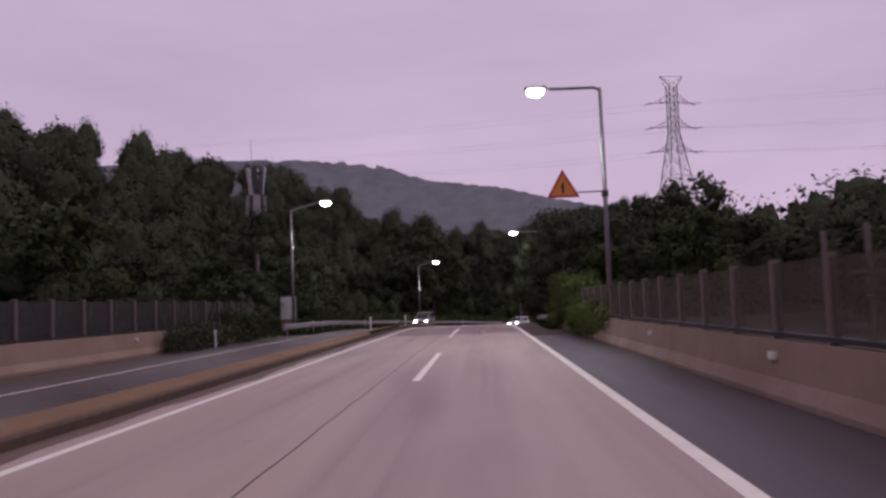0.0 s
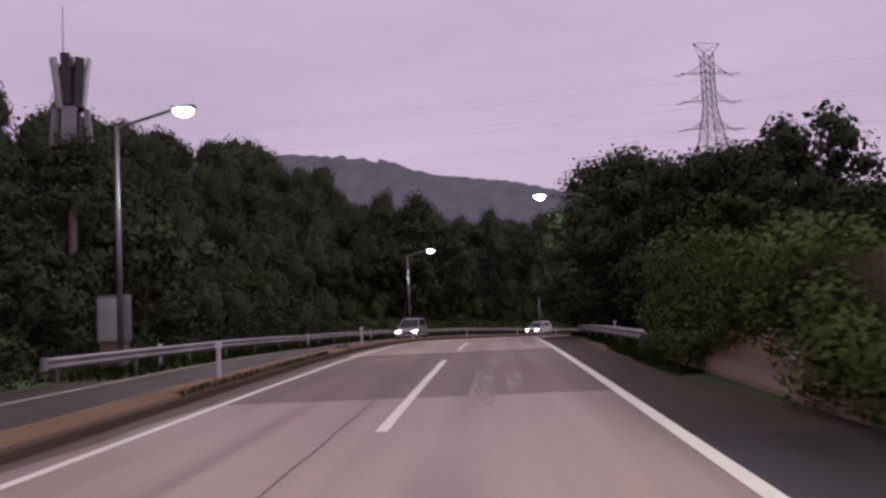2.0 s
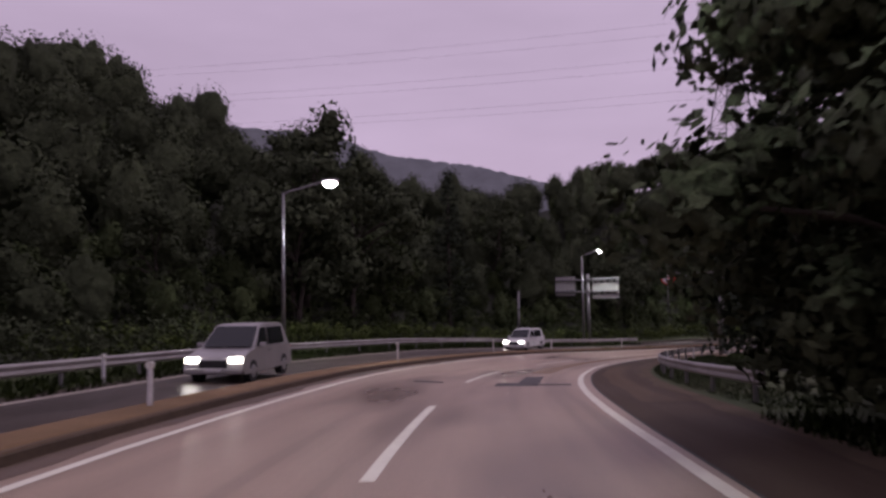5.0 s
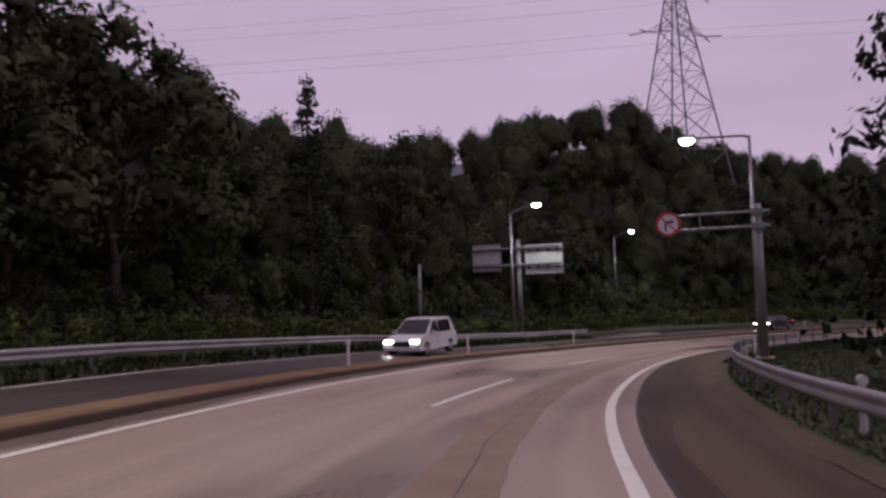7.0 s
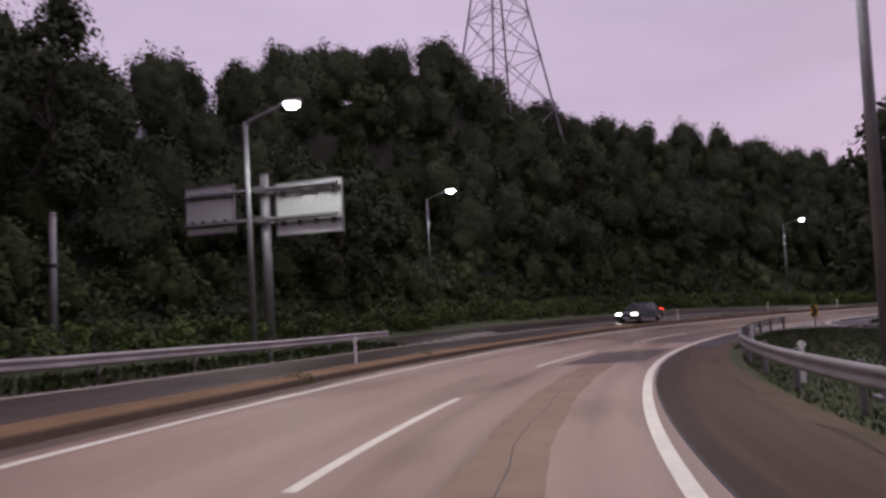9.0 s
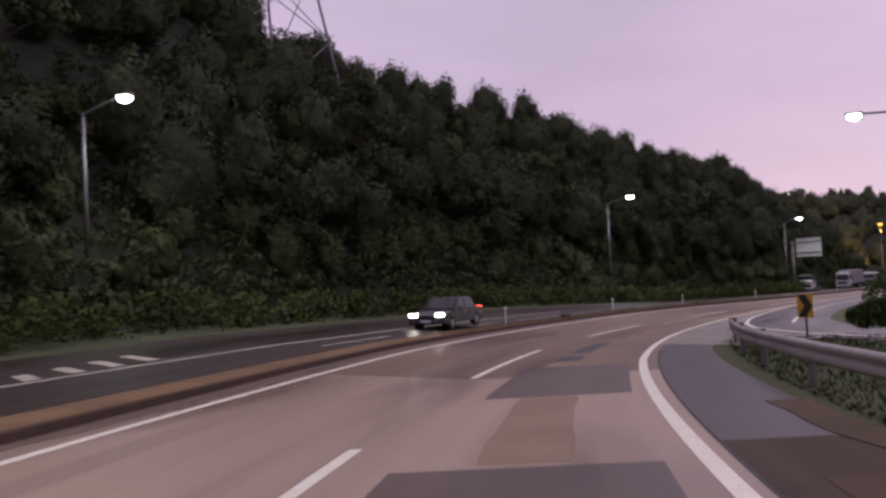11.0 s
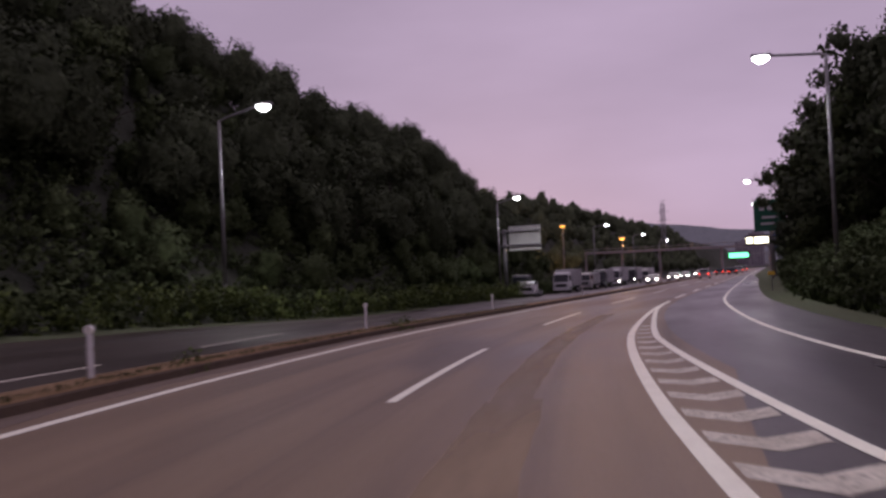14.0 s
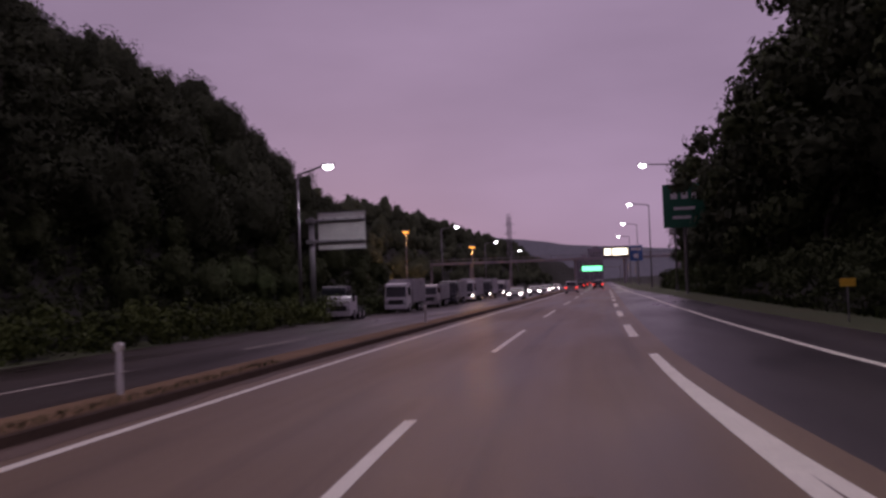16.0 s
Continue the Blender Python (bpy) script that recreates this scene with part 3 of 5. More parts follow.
# zebra hatching of the gore: slanted bars
for k in range(-6, 25):
    a = 195.5 + 1.33 * k + .0054 * k * k
    o0, o1 = float(table(a, EDGE)) + .15, float(table(a, GORE)) - .03
    if o1 - o0 < .25:
        continue
    mid, w = o0 + (o1 - o0) * .5, .58 * (o1 - o0)
    pts = [(a - .28, o0), (a - w - .3, mid), (a - .5 * w - .28, o1), (a - .5 * w + .28, o1), (a - w + .3, mid), (a + .28, o0)]
    marking("gore_bar", soup("gore_bar", [place(p, q, 0.003) for p, q in pts], [(0, 1, 4, 5), (1, 2, 3, 4)]), M_paint_worn, "worn white hatch bar in the gore")
# the hatching where the oncoming slip road parts
for k in range(9):
    a = 168 + k * 1.4
    ob = marking("merge_bar", soup("merge_bar", [place(a, -9.0, .004), place(a + .5, -9.0, .004), place(a + 1.1, -9.0 - .18 * k, .004), place(a + .6, -9.0 - .18 * k, .004)], [(0, 1, 2, 3)]), M_paint_worn,
                 "worn white hatch bar on the oncoming side")

# repairs in the surface
PATCHES = [(100.7, 102.6, 1.1, 2.45, 0), (102.4, 107.2, 1.8, 2.5, 0), (101.0, 101.9, 2.4, 3.5, 0), (102.2, 102.9, -1.7, -0.7, 0),
           (184.9, 189.6, 1.45, 2.05, 0), (181.9, 183.7, 1.38, 2.08, 0), (174.0, 180.1, 0.95, 3.48, 4), (160.5, 168.0, 0.75, 3.46, 4),
           (62.4, 62.9, -4.4, 4.3, 0),
           (110.0, 160.4, 1.65, 2.62, 1), (180.3, 181.8, 1.38, 2.0, 1), (168.2, 173.9, 1.6, 2.6, 1), (191.5, 214, 1.5, 2.35, 3), (214, 239, 1.55, 2.2, 3), (47.2, 54.6, .9, 1.34, 2), (48.9, 54.2, 1.58, 1.94, 2), (55.2, 58.8, 1.18, 1.52, 2), (67.6, 72.6, 2.6, 3.1, 2)]
for a, b, l, r, kind in PATCHES:
    # worn strips have ragged sides, repairs are cut straight
    sj = np.linspace(a, b, max(12, int((b - a) * 2.5)))
    rag = 0 if kind in (0, 4) else .4
    taper = np.minimum(1, .6 + np.minimum(sj - a, b - sj) / (.12 * (b - a)))
    lo = l + rag * (.05 * np.sin(sj * 1.3 + a) + .03 * np.sin(sj * 4.1) + (1 - taper) * .3 * (r - l))
    hi = r + rag * (.05 * np.sin(sj * 1.1 + b) + .03 * np.sin(sj * 3.7 + 2) - (1 - taper) * .3 * (r - l))
    flat("road_patch", ribbon("road_patch", a, b, list(zip(sj, lo)), list(zip(sj, hi)), 0.0025, 1, 1.0 if kind in (0, 4) else .4), (M_patch, M_sandpatch, M_wornlight, M_sanddim, M_resurfaced)[kind],
         ("dark repair patch in the carriageway", "sandy ground-down strip in the lane", "pale worn wheel mark on brown asphalt", "sandy wear along the lane", "darker resurfaced square of the lane")[kind], "road patch")
for a, b, o in ((-20, 48.6, -0.75), (112, 160, 2.15)):
    sj = np.linspace(a, b, 60)
    wob = (0.008 if o < 0 else 0.05) * np.sin(sj * .9) + 0.02 * np.sin(sj * 2.3 + 1)
    flat("road_crack", ribbon("road_crack", a, b, list(zip(sj, o + wob - .01)), list(zip(sj, o + wob + .01)), 0.0045, 1, 0.7), M_patch, "dark crack along the lane", "road crack")
flat("shoulder_joint", ribbon("shoulder_joint", 62, 184, [(a, b - .02) for a, b in LANE_EDGE], [(a, b + .03) for a, b in LANE_EDGE], 0.002, 1), M_black, "dark joint between lane and shoulder", "road crack")
sj = np.linspace(94, 167, 60)
seam = table(sj, LANE_EDGE) + .55 + .16 * np.sin(sj * .21) + .05 * np.sin(sj * .9 + 1)
flat("shoulder_strip", ribbon("shoulder_strip", 94, 167, list(zip(sj, seam)), [(a, b - .35) for a, b in RIGHT_EDGE], 0.002, 3), M_tan, "worn tan concrete along the shoulder", "road patch")
sj = np.linspace(60, 172, 140)
wob = .1 * np.sin(sj * .8) + .07 * np.sin(sj * 2.1 + 1)
edge_ = table(sj, RIGHT_EDGE)
flat("dirt_edge", ribbon("dirt_edge", 60, 172, list(zip(sj, edge_ - .35 + wob)), list(zip(sj, edge_ + .1)), 0.006, 2), M_dirt, "washed brown soil along the shoulder's edge", "soil")

sj = np.linspace(-60, 420, 620)
wob = .09 * np.sin(sj * .55) + .06 * np.sin(sj * 1.7 + 1) + .03 * np.sin(sj * 5.1)
flat("gutter_dirt", ribbon("gutter_dirt", -60, 420, -4.4, list(zip(sj, -3.95 + wob)), 0.003, 2), M_gutter, "dark damp soil washed along the median kerb", "soil")

# ---- median ----
med = swept("median", -60, 520, [(0.0, -0.2), (0.03, 0.16), (-0.06, 0.21), (-0.75, 0.23), (-0.85, 0.16), (-0.88, -0.2)], -4.42)
flat("median", med, M_sand, "raised sandy median strip between the carriageways", "median")
flat("median_kerb", swept("median_kerb", -60, 520, [(0.0, -0.2), (0.0, 0.13), (-0.03, 0.17), (-0.1, 0.2), (-0.14, 0.2), (-0.14, -0.2)], -4.37), M_kerb,
     "dirty dark brown kerb of the median", "kerb")


# ---- concrete barriers with noise screens ----
def noise_wall(name, s0, s1, o, side, bar_h, top, mat_panel, pitch, label):
    w = thing(name, label, "noise wall", kind="structure")
    base = swept("barrier", s0, s1, [(0, -.3), (0, .08), (side * .12, .3), (side * .2, bar_h), (side * .42, bar_h), (side * .5, -.3)], o, 2.0)
    part("barrier", base, M_barrier, w, "stained pinkish concrete barrier")
    n = int((s1 - s0) / pitch)

    def off(a):
        return float(value(o, np.array([float(a)]))[0])

    sh, ps = Shape(), Shape()
    ps.box((-.06, -.08, bar_h - .02), (.06, .08, top + .04))
    ps.box((-.1, -.09, bar_h - .02), (.1, .09, bar_h + .04))
    post = ps.mesh("post")
    pan = Shape()
    # ribbed panel
    k = 2
    for j in range(k):
        z0 = bar_h + .12 + (top - bar_h - .14) * j / k
        z1 = bar_h + .12 + (top - bar_h - .14) * (j + 1) / k
        pan.box((-.035, .09, z0), (.035, pitch - .09, z1 - .006))
    panel = pan.mesh("panel")
    for i in range(n + 1):
        p = part("post", post, M_hbeam, w)
        p.matrix_world = at_road(s0 + i * pitch, off(s0 + i * pitch) + side * .31)
        if i < n:
            q = part("panel", panel, mat_panel, w)
            a = s0 + i * pitch
            turn = math.degrees(math.atan2(off(a) - off(a + pitch), pitch))
            q.matrix_world = at_road(a, off(a) + side * .31, 0, turn)
    rail = swept("coping", s0, s1, [(side * .31 - .07, bar_h + .03), (side * .31 - .07, bar_h + .1), (side * .31 + .07, bar_h + .1), (side * .31 + .07, bar_h + .03)], o if np.isscalar(o) else o, 2.0)
    part("coping", rail, M_black, w, "dark steel coping under the panels")
    for a in np.arange(s0 + 4.8, s1 - 1, 9.0):
        r = Shape().box((-.05, -.09, -.06), (.05, .09, .06), .015)
        q = part("reflector", r, M_reflector, w, "white reflector plate")
        q.matrix_world = at_road(a, off(a) + side * .13, bar_h * .72)
    return w


noise_wall("noise_wall_right", -30, 56, [(-30, 5.7), (46, 5.72), (62, 5.9)], 1, 0.87, 2.05, M_panel, 2.0, "concrete barrier topped by weathered brown noise panels")
# two taller posts with a cross rail, clamped behind the screen
pf = thing("post_frame", "pair of steel posts with a cross rail behind noise panels", "post frame", at_road(17.3, 6.2))
for y in (0.0, 1.25):
    part("post", Shape().box((-.03, y - .03, -.3), (.03, y + .03, 2.4), .008), M_hbeam, pf)
part("cross_rail", Shape().box((-.02, -.4, 1.78), (.02, .5, 1.83)), M_hbeam, pf)
noise_wall("noise_wall_left", -30, 54, -11.8, -1, .9, 2.15, M_panel_dark, 2.0, "concrete barrier topped by sooty dark noise panels")


# ---- guardrails ----
def guardrail(s0, s1, offset, side, top, label, post_gap=4.0):
    """W-beam on posts; side is the way from beam to post."""
    g = thing("guardrail", label, "guardrail")
    w = [(0, -.16), (.045, -.12), (.06, -.08), (.02, -.03), (0, 0), (.02, .03), (.06, .08), (.045, .12), (0, .16)]
    prof = [(-side * a, top - .16 + b) for a, b in w] + [(-side * a + side * .02, top - .16 + b) for a, b in w[::-1]]
    part("beam", swept("beam", s0, s1, prof, offset, 1.2), M_rail, g, "dull galvanised W-shaped beam", True)
    ps = Shape().tube((0, 0, -.6), (0, 0, top + .02), .06, .06, 8)
    ps.box((-.09 if side > 0 else -.02, -.06, top - .26), (.02 if side > 0 else .09, .06, top - .08))
    pm = ps.mesh("post")
    for a in np.arange(s0 + .6, s1 - .2, post_gap):
        p = part("post", pm, M_galv, g)
        p.matrix_world = at_road(a, float(value(offset, np.array([a]))[0]) + side * .1)
    for a in (s0, s1):
        e = Shape().tube((0, 0, top - .34), (0, 0, top + .02), .1, .1, 10)
        q = part("end_piece", e, M_rail, g)
        q.matrix_world = at_road(a, float(value(offset, np.array([a]))[0]) + side * .06)
    return g


guardrail(55, 168.3, [(55, -10.4), (62, -9.8), (150, -9.7), (168.3, -9.5)], -1, .72, "dull galvanised guardrail along the grass strip")
guardrail(56, 84, [(56, 5.95), (66, 5.88), (84, 6.2)], 1, .62, "dull galvanised guardrail below dark bushes")
guardrail(93, 186, [(93, 6.9), (125, 7.1), (140, 6.9), (150, 6.55), (165, 6.3), (180, 6.0), (186, 6.1)], 1, .72, "dull galvanised guardrail round a grass island")


# ---- delineator posts ----
def delineator():
    d = thing("delineator_post", "slim white marker post with a round reflector", "marker post", group="marker posts along the road")
    part("post", Shape().tube((0, 0, -.1), (0, 0, .7), .055, .05, 10), M_white, d)
    part("reflector", Shape().tube((0, -.05, .74), (0, .03, .74), .075, .075, 14), M_reflector, d, "round pale reflector")
    return d


first = delineator()
spots = [(43, -10.6), (61.5, -10.1), (80, -9.5), (97, -9.5), (113, -5.0), (129.5, -5.0), (141.6, -5.0), (157, -5.0), (198.4, -4.9), (214.5, -4.9), (228, -4.9), (244.6, -4.9), (268, -4.9),
         (52.5, -4.9), (72, -4.9), (90, -4.9), (117, 7.4), (135, 7.4), (151, 7.0), (168, 6.6), (80, 6.9), (70, 6.6)]
for i, (a, o) in enumerate(spots):
    m = at_road(a, o, .2 if -5.2 < o < -4.5 else 0)
    if i == 0:
        first.matrix_world = m
    else:
        copy_thing(first, m)


# ---- street lamps ----
def street_lamp(s, o, top, reach, rise, m, label, lens=None, ground=None, power=0.0, r=.11):
    """Tapered pole with one arm; reach is signed, towards the road."""
    lamp = thing("street_lamp", label, "street lamp", m, group="street lamps")
    sg = 1 if reach > 0 else -1
    part("base", Shape().box((-.22, -.22, -.3), (.22, .22, .06), .03).tube((0, 0, .05), (0, 0, .5), r * 1.35, r * 1.3, 12), M_galv, lamp)
    part("pole", Shape().tube((0, 0, 0), (0, 0, top), r, r * .62, 12), M_galv, lamp, smooth=True)
    arm = Shape()
    arm.pipe([(0, 0, top - .12), (sg * .22, 0, top + .02), (reach * .55, 0, top + rise * .6), (reach - sg * .3, 0, top + rise)], r * .55, 8)
    part("arm", arm, M_galv, lamp)
    head = Shape()
    zc = top + rise
    x0, x1 = sorted((reach - sg * .42, reach + sg * .42))
    head.box((x0, -.17, zc - .04), (x1, .17, zc + .11), .05)
    hd = part("luminaire", head, M_galv, lamp, "flat grey lamp head")
    # lit lens, bulged beyond its real size so its shape stands in for glare
    glass = Shape()
    n, k = 14, 4
    vs, fs = [], []
    for j in range(k):
        a = j / k * math.pi / 2
        for i in range(n):
            b = 2 * math.pi * i / n
            vs.append((reach + .36 * math.cos(a) * math.cos(b), .3 * math.cos(a) * math.sin(b), zc - .045 - .26 * math.sin(a)))
    vs.append((reach, 0, zc - .305))
    for j in range(k - 1):
        fs += [(j * n + i, j * n + (i + 1) % n, (j + 1) * n + (i + 1) % n, (j + 1) * n + i) for i in range(n)]
    fs += [((k - 1) * n + i, (k - 1) * n + (i + 1) % n, k * n) for i in range(n)]
    fs.append(tuple(range(n)))
    glass.add(vs, fs)
    part("lens", glass, lens or M_lamp_white, hd, "bright white lens, oversized to stand in for glare", True)
    if power:
        ld = bpy.data.lights.new("lamp_light", "SPOT")
        ld.energy, ld.spot_size, ld.spot_blend, ld.shadow_soft_size, ld.color = power, radians(140), .8, .25, (.93, 1.0, .96)
        lo = new("lamp_light", ld)
        lo.parent = lamp
        lo.matrix_local = Matrix.Translation((reach, 0, zc - .45))
    return lamp


WL = "lit white street lamp on a grey pole %s"
street_lamp(0, 0, 9.75, -2.5, .05, at_road(38.3, 6.35), WL % "beside the noise wall", power=800)
street_lamp(0, 0, 8.4, 2.4, .5, at_road(61.3, -11.4), WL % "behind the guardrail", power=520)
street_lamp(0, 0, 8.75, -2.6, .1, at_road(84.9, 6.9), WL % "among dark trees", power=220)
street_lamp(0, 0, 8.1, 2.5, .45, at_road(113.0, -10.9), WL % "on the bend", power=800)
street_lamp(0, 0, 10.5, -2.9, .15, at_road(147.2, 7.6), WL % "on the grass island", power=800)
street_lamp(0, 0, 9.8, 2.3, .55, at_road(162.8, -12.7, -.1), WL % "beside the sign gantry", r=.15, power=800)
px = place(189.4, -21.2)
street_lamp(0, 0, 7.2, 2.4, .5, pose(px[0], px[1], 4.6 + table(px[1], FALL), 0, 0, heading(189.4)), WL % "on the slope", power=380)
px = place(237.6, -16.4)
street_lamp(0, 0, 8.6, 2.5, .5, pose(px[0], px[1], 2.4 + table(px[1], FALL), 0, 0, heading(237.6)), WL % "standing in shrubs", power=800)
street_lamp(0, 0, 10.0, -2.7, .15, at_road(210.4, 13.2), WL % "beside the slip road", power=800)
street_lamp(0, 0, 10.45, -2.6, .2, at_road(241.6, 11.4), WL % "rising from the trees", power=800)
street_lamp(0, 0, 11.9, -2.7, .15, at_road(311, 9.6), WL % "rising from the trees", power=750)
street_lamp(0, 0, 10.0, 2.2, .5, at_road(284.5, -17.2), WL % "beside the second gantry", power=750)
for a, o, t, rch in ((352, 9.6, 11.8, -2.7), (394, 9.6, 11.8, -2.7), (440, 9.6, 11.8, -2.7), (352, -21, 11, 2.4), (398, -21, 11, 2.4), (446, -21, 11, 2.4)):
    street_lamp(0, 0, t, rch, .3, at_road(a, o), WL % "far along the road")


# ---- sign gantries and signs ----
def sign_panel(w, h):
    """A panel seen from its back: sheet, rim, ribs, brackets."""
    sheet = Shape().box((-w / 2, -.03, 0), (w / 2, .0, h), .008)
    rib = Shape()
    for z in (h * .22, h * .8):
        rib.box((-w / 2, -.1, z - .05), (w / 2, -.03, z + .05))
    rib.box((-w / 2 - .04, -.09, -.04), (w / 2 + .04, .02, .02)).box((-w / 2 - .04, -.09, h - .02), (w / 2 + .04, .02, h + .04))
    rib.box((-w / 2 - .05, -.09, -.04), (-w / 2, .02, h + .04)).box((w / 2, -.09, -.04), (w / 2 + .05, .02, h + .04))
    clips = [Shape().box((x - .09, -.2, z - .11), (x + .09, -.1, z + .11)) for z in (h * .22, h * .8) for x in np.linspace(-w / 2 + .4, w / 2 - .4, 4)]
    return sheet, rib, clips


def gantry(m, label, mast_h, panels, beams, faces=1):
    g = thing("sign_gantry", label, "road sign", m)
    part("base", Shape().box((-.5, -.5, -.5), (.5, .5, .12), .05), M_barrier, g)
    part("mast", Shape().tube((0, 0, 0), (0, 0, mast_h), .24, .2, 16), M_galv, g, "thick galvanised mast", True)
    part("cap", Shape().tube((0, 0, mast_h), (0, 0, mast_h + .05), .22, .22, 16), M_galv, g)
    for x0, x1, z in beams:
        b = Shape().tube((x0, -.28, z), (x1, -.28, z), .1, .1, 10)
        part("beam", b, M_galv, g)
        part("clamp", Shape().box((-.3, -.42, z - .16), (.3, .28, z + .16), .03), M_galv, g)
    for x, z, w, h in panels:
        sheet, rib, clips = sign_panel(w, h)
        q = part("panel", sheet, M_signback, g, "bare grey back of a direction sign")
        q.location = (x, -.08, z)
        r = part("frame", rib, M_galv, q)
        for c in clips:
            part("bracket", c, M_black, q)
    return g


gantry(at_road(164.8, -13.4, -.1), "steel mast with two direction signs turned away from the road", 7.9,
       [(-2.95, 5.45, 2.65, 2.2), (2.35, 5.1, 3.3, 2.3)], [(-4.2, 3.9, 5.85), (-4.2, 3.9, 7.2)])
gantry(at_road(289.5, -18.2, -.1), "steel mast with one direction sign turned away from the road", 7.6,
       [(2.4, 5.2, 3.6, 2.75)], [(0, 4.1, 5.8), (0, 4.1, 7.35)])


def disc(r0, r1, y0, y1, n=36):
    """A ring, or a disc with r0 = 0, facing -y."""
    v, f = [], []
    for y in (y0, y1):
        for r in (r0, r1):
            v += [(r * math.cos(2 * math.pi * i / n), y, r * math.sin(2 * math.pi * i / n)) for i in range(n)]
    for i in range(n):
        j = (i + 1) % n
        f += [(i, j, n + j, n + i), (2 * n + i, 3 * n + i, 3 * n + j, 2 * n + j), (n + i, n + j, 3 * n + j, 3 * n + i)]
        if r0:
            f += [(i, 2 * n + i, 2 * n + j, j)]
    return Shape().add(v, f)


def no_turn_mast():
    g = thing("no_turn_sign", "round red-rimmed no-right-turn sign on a steel cantilever mast", "road sign", at_road(143.6, 8.0))
    part("base", Shape().box((-.4, -.4, -.4), (.4, .4, .1), .04), M_barrier, g)
    part("mast", Shape().tube((0, 0, 0), (0, 0, 6.75), .19, .15, 14), M_galv, g, "thick galvanised mast", True)
    for z in (5.75, 6.4):
        part("beam", Shape().tube((.5, -.2, z), (-3.5, -.2, z), .07, .06, 10), M_galv, g)
        part("clamp", Shape().box((-.25, -.32, z - .14), (.25, .22, z + .14), .02), M_galv, g)
    part("strut", Shape().tube((-2.4, -.2, 5.75), (-2.4, -.2, 6.4), .04, .04, 8), M_galv, g)
    sg = part("sign_face", disc(0, .52, -.34, -.31), M_white, g, "white sign face")
    sg.location = (-3.75, 0, 6.05)
    rim = part("rim", disc(.44, .56, -.37, -.30), M_red, sg, "broad red rim")
    bar = Shape().box((-.46, -.352, -.035), (.46, -.343, .035))
    for p in range(len(bar.v)):
        x, y, z = bar.v[p]
        bar.v[p] = (x * math.cos(-.78) - z * math.sin(-.78), y, x * math.sin(-.78) + z * math.cos(-.78))
    part("slash", bar, M_red, sg, "thin red slash")
    arr = Shape().box((-.16, -.362, -.3), (-.08, -.354, .1)).box((-.16, -.362, .05), (.12, -.354, .13))
    arr.add([(.1, -.36, -.02), (.1, -.36, .2), (.28, -.36, .09), (.1, -.352, -.02), (.1, -.352, .2), (.28, -.352, .09)], [(0, 1, 2), (3, 5, 4), (0, 3, 4, 1), (1, 4, 5, 2), (2, 5, 3, 0)])
    part("arrow", arr, M_black, sg, "black right-turn arrow")


no_turn_mast()


def warning_sign():
    g = thing("warning_sign", "orange triangular warning sign with a red rim on a bracket", "road sign", at_road(38.3, 6.35))

    def tri(r, y0, y1):
        p = [(r * math.sin(a), r * math.cos(a)) for a in (0, 2 * math.pi / 3, -2 * math.pi / 3)]
        return Shape().prism(p, y0, y1)

    part("bracket", Shape().tube((0, 0, 5.7), (-1.15, -.12, 5.68), .035, .03, 8), M_galv, g)
    part("clamp", Shape().tube((0, 0, 5.48), (0, 0, 5.72), .13, .13, 12), M_black, g)
    f = part("rim", tri(.73, -.2, -.17), M_red, g, "red triangular rim")
    f.location = (-1.62, 0, 5.85)
    part("sign_face", tri(.545, -.215, -.201), M_orange, f, "orange face")
    part("symbol", Shape().box((-.045, -.228, -.2), (.035, -.217, .22), .003).box((-.075, -.2279, -.02), (-.03, -.217, .12), .003), M_black, f, "black road symbol")


warning_sign()


plate = thing("info_plate", "small pale blue plate fixed to a lamp post", "road sign", at_road(84.9, 6.9))
part("board", Shape().box((-.92, -.05, 1.75), (-.16, -.02, 2.32), .01), M_plate, plate)
part("text_bar", Shape().box((-.82, -.058, 2.08), (-.26, -.052, 2.2)), M_white, plate, "pale text bar")
part("bracket", Shape().box((-.16, -.04, 1.85), (.0, -.01, 1.9)).box((-.16, -.04, 2.15), (.0, -.01, 2.2)), M_galv, plate)


def chevron(m):
    g = thing("chevron_sign", "small black and yellow curve marker on a post", "road sign", m, group="curve markers")
    part("post", Shape().tube((0, 0, -.2), (0, 0, .7), .035, .035, 8), M_galv, g)
    bd = part("board", Shape().box((-.2, -.05, .5), (.2, -.02, 1.15), .01), M_yellow, g, "yellow board")
    sh = Shape()
    sh.add([(-.19, -.056, .52), (.02, -.056, .52), (.19, -.056, .82), (.02, -.056, 1.13), (-.19, -.056, 1.13), (-.02, -.056, .82)], [(0, 1, 2, 5), (5, 2, 3, 4)])
    part("arrow", sh, M_black, bd, "black chevron")


chevron(at_road(184.5, 8.0, .15, -20))
chevron(at_road(177, 12.6, .2, -20))


def far_sign(m, w, h, z, mat, label, bars, led=None, side=0.0):
    g = thing("direction_sign", label, "road sign", m)
    part("mast", Shape().tube((side, .15, -.5), (side, .15, z + h), .13, .1, 10), M_galv, g)
    if side:
        part("beam", Shape().tube((side, .15, z + h * .6), (0, .15, z + h * .6), .1, .1, 10), M_galv, g)
    part("board", Shape().box((-w / 2, -.06, z), (w / 2, .02, z + h), .02), mat, g)
    for x, zz, bw, bh in bars:
        part("text_bar", Shape().box((x - bw / 2, -.075, z + zz - bh / 2), (x + bw / 2, -.064, z + zz + bh / 2)), led or M_white, g, "pale text bar")
    return g


